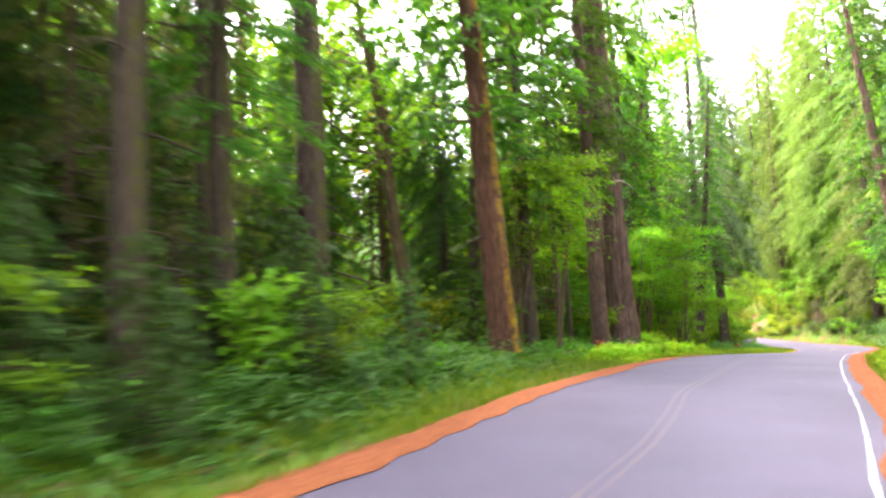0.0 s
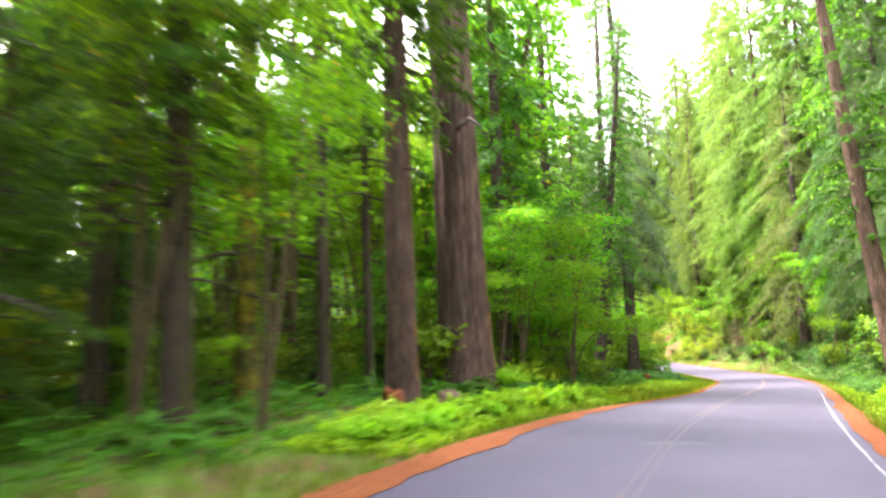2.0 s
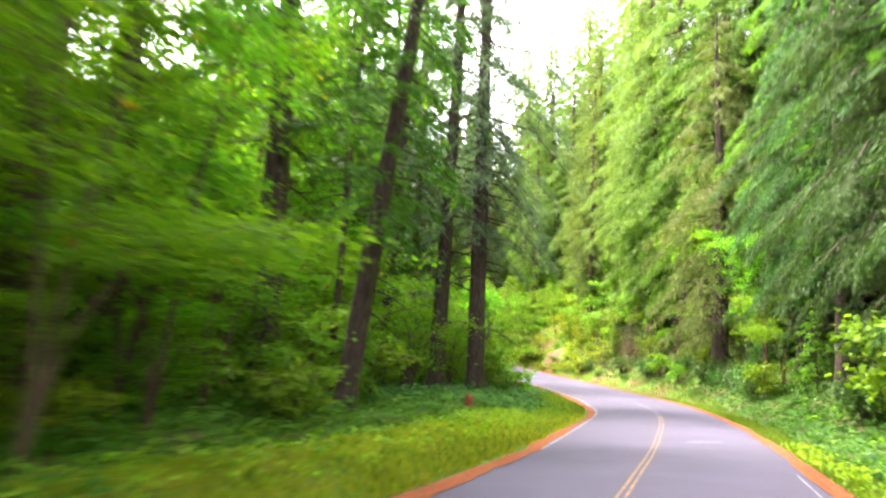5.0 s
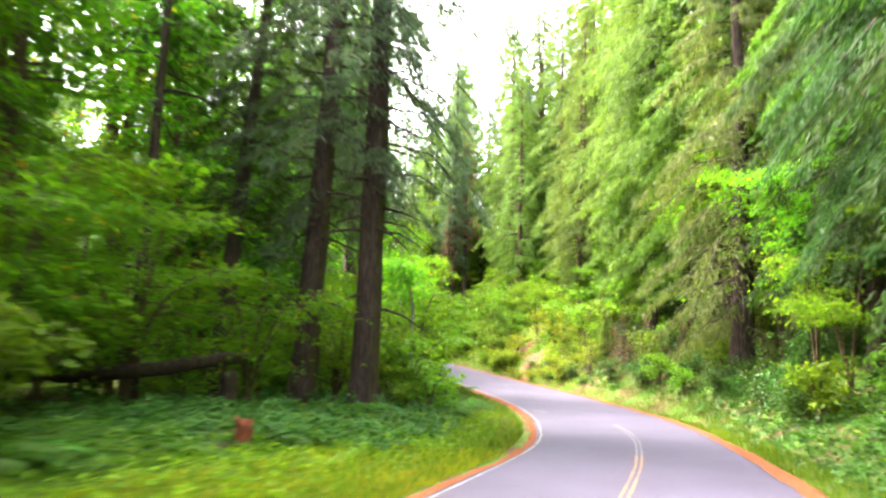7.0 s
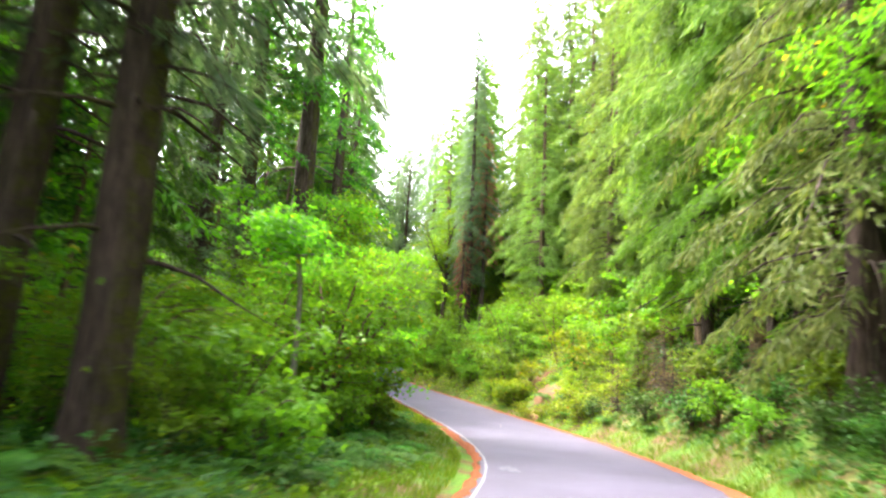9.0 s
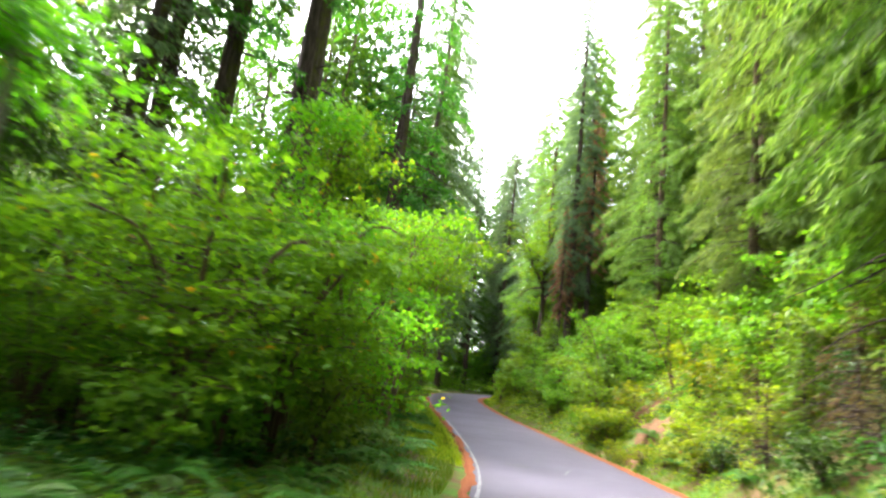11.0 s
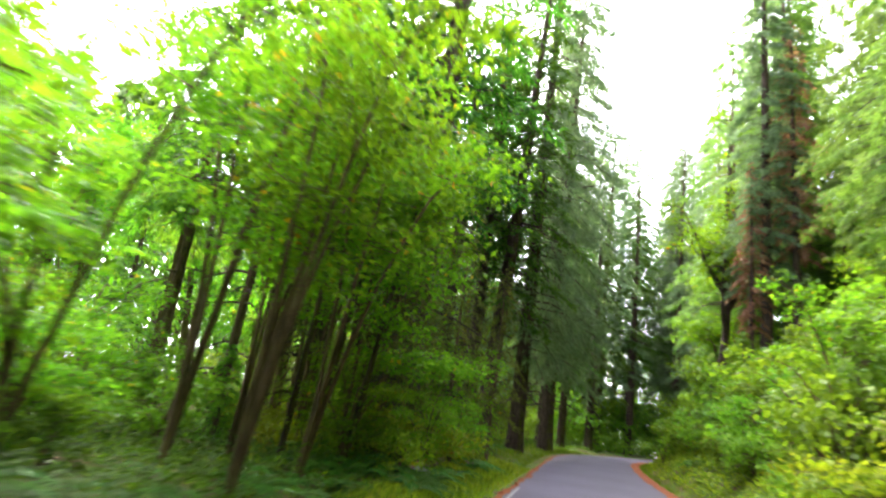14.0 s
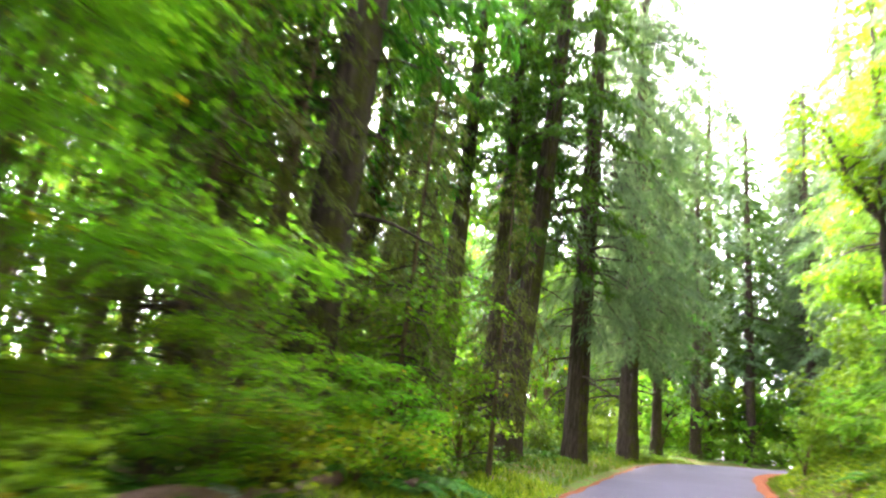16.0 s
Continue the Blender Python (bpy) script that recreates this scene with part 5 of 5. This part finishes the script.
# behind the start of the drive
scatter(["fir-8", "hemlock-7"], 12, (-14, -2), (4, 26), -1, 4.0, (0.6, 0.95), group="trees behind the start")
scatter(["hemlock-8", "hemlock-9"], 12, (-14, 4), (5, 26), 1, 4.0, (0.7, 1.0), group="trees behind the start")
for k in range(16):
    x, y = rng.uniform(-45, 25), rng.uniform(-46, -20)
    if free(x, y, 3.5) and abs(float(from_road(x, y)[0][0])) > 4:
        TAKEN.append((x, y))
        plant(rng.choice(["fir-8", "hemlock-7", "hemlock-9"]), x, y, rng.uniform(0, 360), rng.uniform(0.7, 1.0), group="trees behind the start")

# right of the road: trees close by, then the bank and the hillside
scatter(["hemlock-4", "hemlock-0", "hemlock-4", "hemlock-6"], 22, (36, 72), (4.5, 13), 1, 3.0, (0.8, 1.25), group="trees above the right verge")
scatter(["hemlock-6", "hemlock-6", "hemlock-7", "hemlock-6"], 28, (2, 76), (9, 26), 1, 3.2, (0.8, 1.25), group="trees above the right verge")
scatter(["hemlock-1", "hemlock-1", "cedar-0"], 14, (70, 140), (9, 15), 1, 3.0, (0.6, 0.95), group="hillside trees")
scatter(["hemlock-8", "hemlock-9", "hemlock-8", "fir-8"], 52, (68, 150), (11, 32), 1, 2.9, (0.6, 1.05), group="hillside trees")
scatter(["shrub-2", "shrub-0", "shrub-2"], 26, (84, 140), (3.4, 8), 1, 1.3, (0.9, 1.5), "shrub", "shrubs of the bank", 5)
scatter(["maple-0", "maple-2", "maple-1"], 40, (66, 140), (7, 17), 1, 2.0, (0.6, 1.0), "bush", "hillside maples")
scatter(["young-1"], 16, (50, 140), (3, 10), 1, 1.6, (0.5, 1.0), "tree", "young hemlocks of the bank")
scatter(["shrub-1", "shrub-2"], 44, (100, 142), (1.4, 7), 1, 0.9, (0.6, 1.1), "shrub", "shrubs of the bank", 5)
scatter(["dusky-0", "dusky-0", "shrub-0"], 40, (56, 87), (1.6, 8), 1, 1.0, (0.6, 1.1), "shrub", "shrubs of the bank", 5)
scatter(["gold-0", "gold-0", "shrub-1"], 60, (86, 101), (1.2, 9), 1, 0.8, (0.5, 1.05), "shrub", "sunlit shrubs of the bank", 5)
scatter(["dusky-0", "dusky-0", "shrub-2"], 44, (4, 84), (2.8, 12), 1, 1.2, (0.8, 1.4), "shrub", "shrubs of the bank", 5)
scatter(["shrub-0", "shrub-1", "shrub-2"], 46, (84, 140), (2.8, 12), 1, 1.2, (0.8, 1.5), "shrub", "shrubs of the bank", 5)
scatter(["fern-0", "fern-1"], 30, (30, 125), (1.2, 6), 1, 0.9, (0.7, 1.1), "fern", "ferns beside the road", 4)
scatter(["herb-0"], 30, (14, 42), (1.2, 3.2), 1, 0.5, (0.8, 1.3), "herb", "herbs on the verge", 4)


for k, (x, y, s) in enumerate(((43.7, 88.6, 0.55), (44.8, 89.6, 0.7), (43.3, 90.2, 0.5), (45.4, 91.2, 0.7), (46.6, 93.4, 1.2), (46.9, 95.6, 1.3), (43.6, 95.4, 0.8), (43.2, 97.2, 0.9), (44.6, 97.0, 1.0), (46.4, 90.4, 1.2), (43.0, 93.4, 0.45), (42.9, 91.8, 0.4))):
    plant("gold-0", x, y, k * 67 % 360, s, category="shrub", group="sunlit shrubs of the bank")

# ---- far woods and low growth, past counting ----
def far_woods():
    r = np.random.RandomState(5)
    wood, green = [], []
    spots = []
    for k in range(520):
        if k < 230:
            x, y = r.uniform(-70, -24), r.uniform(0, 210)
            x += 0.25 * y
        elif k < 290:
            x, y = r.uniform(0, 110), r.uniform(160, 260)
        else:
            x, y = r.uniform(62, 130), r.uniform(10, 200)
        d = float(from_road(x, y)[0][0])
        if abs(d) < 30 and not (abs(d) > 18 and y > 155):
            continue
        spots.append((x, y, k < 230))
    z0 = land(np.array([s[0] for s in spots]), np.array([s[1] for s in spots]))
    for (x, y, k_left), z in zip(spots, z0):
        h = r.uniform(19, 31) if k_left else r.uniform(22, 36)
        base = np.array([x, y, z])
        wood.append(tube(base + np.array([[0, 0, -0.5], [0.1, 0.1, h * 0.5], [0, 0, h]]), [0.35, 0.22, 0.02], 5))
        n = 240
        f = r.rand(n) ** 0.8
        low = r.choice([0.1, 0.35])
        a, zz = r.rand(n) * 6.28, h * (low + (1 - low) * f)
        rad = (1 - f) ** 0.8 * r.uniform(3.4, 5.6) * np.sqrt(r.rand(n)) + 0.1
        p = base + np.stack([np.cos(a) * rad, np.sin(a) * rad, zz], 1)
        al = np.stack([np.cos(a), np.sin(a), -0.5 - 0.4 * r.rand(n)], 1) + 0.3 * r.randn(n, 3)
        s = r.uniform(1.1, 2.0, n)
        green.append(leaves(p, al, np.array([0, 0, 1.0]) + 0.5 * r.randn(n, 3), s, s * 0.45, BLADE))
    root = tagged(new("far_woods"), "distant conifer wood standing behind the nearer trees", "woods", "", "stuff")
    tagged(part("trunks", mesh_of("trunks", *joined(wood)), BARK_DARK, root), kind="stuff")
    tagged(part("foliage", mesh_of("foliage", *joined(green)), NEEDLES, root), kind="stuff")


far_woods()


BARE = ((44.5, 93.2, 1.2), (45.3, 96.8, 1.0), (43.4, 91.6, 0.5))


def off_bare(p):
    return np.all([(p[:, 0] - x) ** 2 + (p[:, 1] - y) ** 2 > c * c for x, y, c in BARE], axis=0)


def beside(r, n, y_from, y_to, d_from, d_to, side, power=1.0):
    i0, i1 = station(y_from), station(y_to)
    f = r.uniform(i0, i1, n)
    k = np.arange(len(MIDDLE))
    m = np.stack([np.interp(f, k, MIDDLE[:, c]) for c in (0, 1)], 1)
    a = np.stack([np.interp(f, k, ACROSS[:, c]) for c in (0, 1)], 1)
    d = d_from + (d_to - d_from) * r.rand(n) ** power
    p = m + a * (side * (np.interp(f, k, HALF) + d))[:, None]
    return np.column_stack([p, land(p[:, 0], p[:, 1])]), d


def low_growth(name, mat, label, category, n, y_range, d_range, side, size, width, shape, up, seed, power=1.0):
    r = np.random.RandomState(seed)
    p, d = beside(r, n, *y_range, *d_range, side, power)
    patch = waves(p[:, 0], p[:, 1], 3.0, seed)
    p = p[(patch > -0.25 + 0.3 * r.randn(n) - 0.2) & off_bare(p)]
    n = len(p)
    a = r.rand(n) * 6.28
    al = np.stack([np.cos(a), np.sin(a), up * (0.5 + r.rand(n))], 1)
    fc = np.stack([np.cos(a + 1.57), np.sin(a + 1.57), 0 * a], 1) + 0.4 * r.randn(n, 3) if up > 1 else np.array([0, 0, 1.0]) + 0.5 * r.randn(n, 3)
    s = size * (0.5 + r.rand(n))
    if up <= 1:
        p[:, 2] += size * 1.2 * r.rand(n)
    tagged(part(name, mesh_of(name, *leaves(p, al, fc, s, s * width, shape)), mat), label, category, "", "stuff")


low_growth("verge_grass", GRASS, "short yellow-green grass on the road verge", "grass", 26000, (2, 136), (0.6, 3.0), -1, 0.2, 0.09, BLADE, 2.2, 61, 1.4)
low_growth("dry_grass", DRY, "sun-dried yellow grass on the wide verge", "grass", 26000, (36, 58), (0.5, 4.6), -1, 0.16, 0.13, BLADE, 1.2, 62)
low_growth("sunny_verge_leaves", LEAF_HERB, "low bright herbs scattered through the verge grass", "ground cover", 3500, (36, 60), (2.2, 5.2), -1, 0.11, 0.8, LOBED, 0.3, 71)
low_growth("bend_verge_leaves", LEAF_SHRUB, "low green herbs covering the verge of the bend", "ground cover", 9000, (52, 76), (1.4, 6.0), -1, 0.12, 0.8, LOBED, 0.4, 70)
low_growth("bend_grass", DRY, "sun-dried yellow grass along the bend", "grass", 9000, (84, 112), (0.3, 2.4), -1, 0.17, 0.12, BLADE, 1.8, 69)
low_growth("bank_grass", GRASS, "thin yellow-green grass at the foot of the bank", "grass", 20000, (4, 136), (0.5, 2.2), 1, 0.2, 0.09, BLADE, 2.2, 63, 1.4)
low_growth("verge_leaves", LEAF_HERB, "low bright green leaves covering the verge", "ground cover", 7000, (23, 37), (0.9, 2.7), -1, 0.13, 0.8, LOBED, 0.4, 64)
low_growth("right_verge_leaves", LEAF_HERB, "low bright green leaves covering the verge", "ground cover", 5200, (6, 46), (0.7, 2.6), 1, 0.13, 0.8, LOBED, 0.4, 65)
low_growth("forest_floor_leaves", LEAF_SHRUB, "dark green leaves covering the forest floor", "ground cover", 30000, (0, 140), (3, 22), -1, 0.16, 0.8, LOBED, 0.5, 66)
low_growth("bank_leaves", LEAF_YELLOW, "yellow-green leaves creeping over the bank", "ground cover", 22000, (84, 140), (0.9, 9), 1, 0.15, 0.8, LOBED, 0.5, 67)
low_growth("hillside_leaves", LEAF_SHRUB, "green leaves covering the hillside", "ground cover", 22000, (4, 145), (3, 24), 1, 0.18, 0.8, LOBED, 0.5, 68)


def thicket(name, label, n, x_range, y_range, top, seed):
    """Close low growth, past counting."""
    r = np.random.RandomState(seed)
    x, y = r.uniform(*x_range, n), r.uniform(*y_range, n)
    keep = np.abs(from_road(x, y)[0]) > 1.2
    x, y = x[keep], y[keep]
    n = len(x)
    h = top * (0.55 + 0.45 * waves(x, y, 2.2, seed))
    p = np.column_stack([x, y, land(x, y) + np.clip(h, 0.5, 9) * r.rand(n) ** 0.8])
    a = r.rand(n) * 6.28
    s = 0.34 * (0.6 + 0.8 * r.rand(n))
    al = np.stack([np.cos(a), np.sin(a), 0.4 * r.randn(n)], 1)
    tagged(part(name, mesh_of(name, *leaves(p, al, np.array([0, 0, 1.0]) + 0.6 * r.randn(n, 3), s, s * 0.8, LOBED)), LEAF_SHRUB), label, "bushes", "", "stuff")


def undergrowth(label, mat, n, y_range, d_range, side, top, size, seed):
    """Knee-high leaves in clumps beside the road, past counting."""
    r = np.random.RandomState(seed)
    p, d = beside(r, n, *y_range, *d_range, side)
    h = np.clip(top * (0.6 + 1.1 * waves(p[:, 0], p[:, 1], 1.8, seed)), 0.08, 2 * top) * np.clip((d - d_range[0]) / 1.2, 0.15, 1)
    p[:, 2] += h * r.rand(n) ** 0.7
    p = p[off_bare(p)]
    n = len(p)
    a = r.rand(n) * 6.28
    s = size * (0.6 + 0.8 * r.rand(n))
    al = np.stack([np.cos(a), np.sin(a), 0.35 * r.randn(n)], 1)
    tagged(part("undergrowth", mesh_of("undergrowth", *leaves(p, al, np.array([0, 0, 1.0]) + 0.35 * r.randn(n, 3), s, s * 0.7, LOBED)), mat), label, "undergrowth", "", "stuff")


# strips by the start, the firs and the right bank carry painted shade
undergrowth("undergrowth close to the asphalt, its shade put into the leaf colour", LEAF_SHADED, 12000, (-4, 19), (1.3, 5.5), -1, 0.75, 0.18, 80)
undergrowth("dark green leafy undergrowth under the trees", LEAF_FERN, 26000, (-2, 40), (2.6, 13), -1, 0.6, 0.2, 81)
undergrowth("green leafy undergrowth behind the sunny verge", LEAF_FERN, 14000, (38, 57), (5.0, 14), -1, 0.55, 0.18, 86)
undergrowth("green leafy undergrowth at the foot of the firs", LEAF_SHADED, 16000, (57, 76), (2.6, 14), -1, 0.55, 0.18, 82)
undergrowth("green leafy undergrowth under the maples", LEAF_FERN, 30000, (76, 142), (2.2, 13), -1, 0.6, 0.18, 83)
undergrowth("undergrowth covering the foot of the bank, leaves coloured dark for shade", LEAF_SHADED, 30000, (34, 90), (1.5, 10), 1, 0.55, 0.18, 84)
undergrowth("green undergrowth covering the bank", LEAF_SHRUB, 20000, (90, 142), (1.2, 9), 1, 0.6, 0.18, 85)
thicket("thicket", "dense low bushes beyond the bend of the road", 16000, (24, 60), (146, 170), 3.2, 77)
thicket("thicket", "dense low bushes deep in the forest", 14000, (-14, 16), (98, 158), 4.0, 78)
thicket("thicket", "dense low bushes deep in the forest", 14000, (-44, -17), (14, 74), 4.0, 79)

# ---- dead wood and stones ----


def log_between(name, a, b, radius, mat, label, end=None):
    r = np.random.RandomState(int(a[0] * 10))
    root = new(name)
    a, b = np.array(a, float), np.array(b, float)
    u = np.linspace(0, 1, 14)
    mid = (a + b) / 2
    p = a + (b - a) * u[:, None] + r.randn(14, 3) * 0.03 + np.sin(u * 7)[:, None] * [0, 0.12, 0.1] - mid
    v, f = tube(p, radius * (1 - 0.25 * u) * (1 + 0.05 * r.randn(14)), 16, 0.07, 3, 5)
    cap = np.array([[0, i + 1, i] for i in range(1, 15)])
    root.matrix_basis = Matrix.Translation(tuple(mid))
    part("bark", mesh_of("bark", v, np.concatenate([f, cap]), True), mat, root)
    if end is not None:
        t = unit(p[1] - p[0])
        part("cut_end", mesh_of("cut_end", *tube(np.array([p[0] - t * 0.03, p[0] - t * 0.01, p[0] + t * 0.02]), [radius * 0.6, radius * 0.92, radius * 0.97], 14)), end, root, "pale weathered end grain")
    return tagged(root, label, "log")


def stump(x, y, radius, height, mat, label):
    r = np.random.RandomState(int(x * 10))
    root = new("stump")
    u = np.linspace(0, 1, 9)
    p = np.stack([0.05 * u, 0.04 * u, -0.2 + (height + 0.2) * u], 1)
    v, f = tube(p, radius * (1.25 - 0.35 * u), 16, 0.12, 4, 4)
    v[-16:, 2] += height * 0.2 * np.abs(r.randn(16)) * r.rand(16)
    root.matrix_basis = Matrix.Translation((x, y, land_at(x, y)))
    part("body", mesh_of("body", v, f, True), mat, root)
    return tagged(root, label, "stump")


stump(6.5, 27.75, 0.21, 0.5, WOOD_RED, "rotten red-brown stump among the verge herbs")
stump(7.72, 27.5, 0.24, 0.5, WOOD_PINK, "pinkish-grey weathered stump beside the verge")
log_between("fallen_log", (33.3, 98.8, land_at(33.3, 98.8) + 0.05), (32.6, 104.2, land_at(32.6, 104.2) + 0.1), 0.17, WOOD_PINK, "weathered reddish-grey fallen log on the grass verge", ROCK)
log_between("fallen_log", (32.8, 106.2, land_at(32.8, 106.2) + 0.1), (32.9, 107.6, land_at(32.9, 107.6) + 0.1), 0.15, WOOD_PINK, "short broken piece of a reddish-grey log on the verge", WOOD_GREY)
stump(24.0, 54.4, 0.15, 0.5, WOOD_RED, "short broken orange-brown stump among the verge plants")
stump(23.1, 62.1, 0.26, 1.0, BARK_DARK, "dark broken stump holding up a fallen log")
zl = land_at(19.5, 61)
log_between("fallen_log", (14.6, 59.9, zl + 0.3), (23.6, 62.2, zl + 1.2), 0.24, BARK_DARK, "dark mossy fallen log held up among the trunks")


def boulder(x, y, size, label, seed):
    r = np.random.RandomState(seed)
    bm = bmesh.new()
    bmesh.ops.create_icosphere(bm, subdivisions=3, radius=size)
    for v in bm.verts:
        v.co *= 1 + 0.35 * noise.noise(v.co * (1.6 / size) + Vector((seed, 0, 0)))
        v.co.z *= 0.62
        v.co.x *= 1.3
    me = bpy.data.meshes.new("rock")
    bm.to_mesh(me)
    bm.free()
    me.materials.append(ROCK)
    ob = new("rock", me)
    ob.matrix_basis = Matrix.Translation((x, y, land_at(x, y) + size * 0.25)) @ pose(0, 0, 0, 0, 0, r.rand() * 360)
    tagged(ob, label, "rock")


boulder(32.75, 101.4, 0.3, "pale whitish rock on the grass verge", 3)
boulder(33.4, 99.6, 0.3, "small pale rock beside the fallen log", 4)
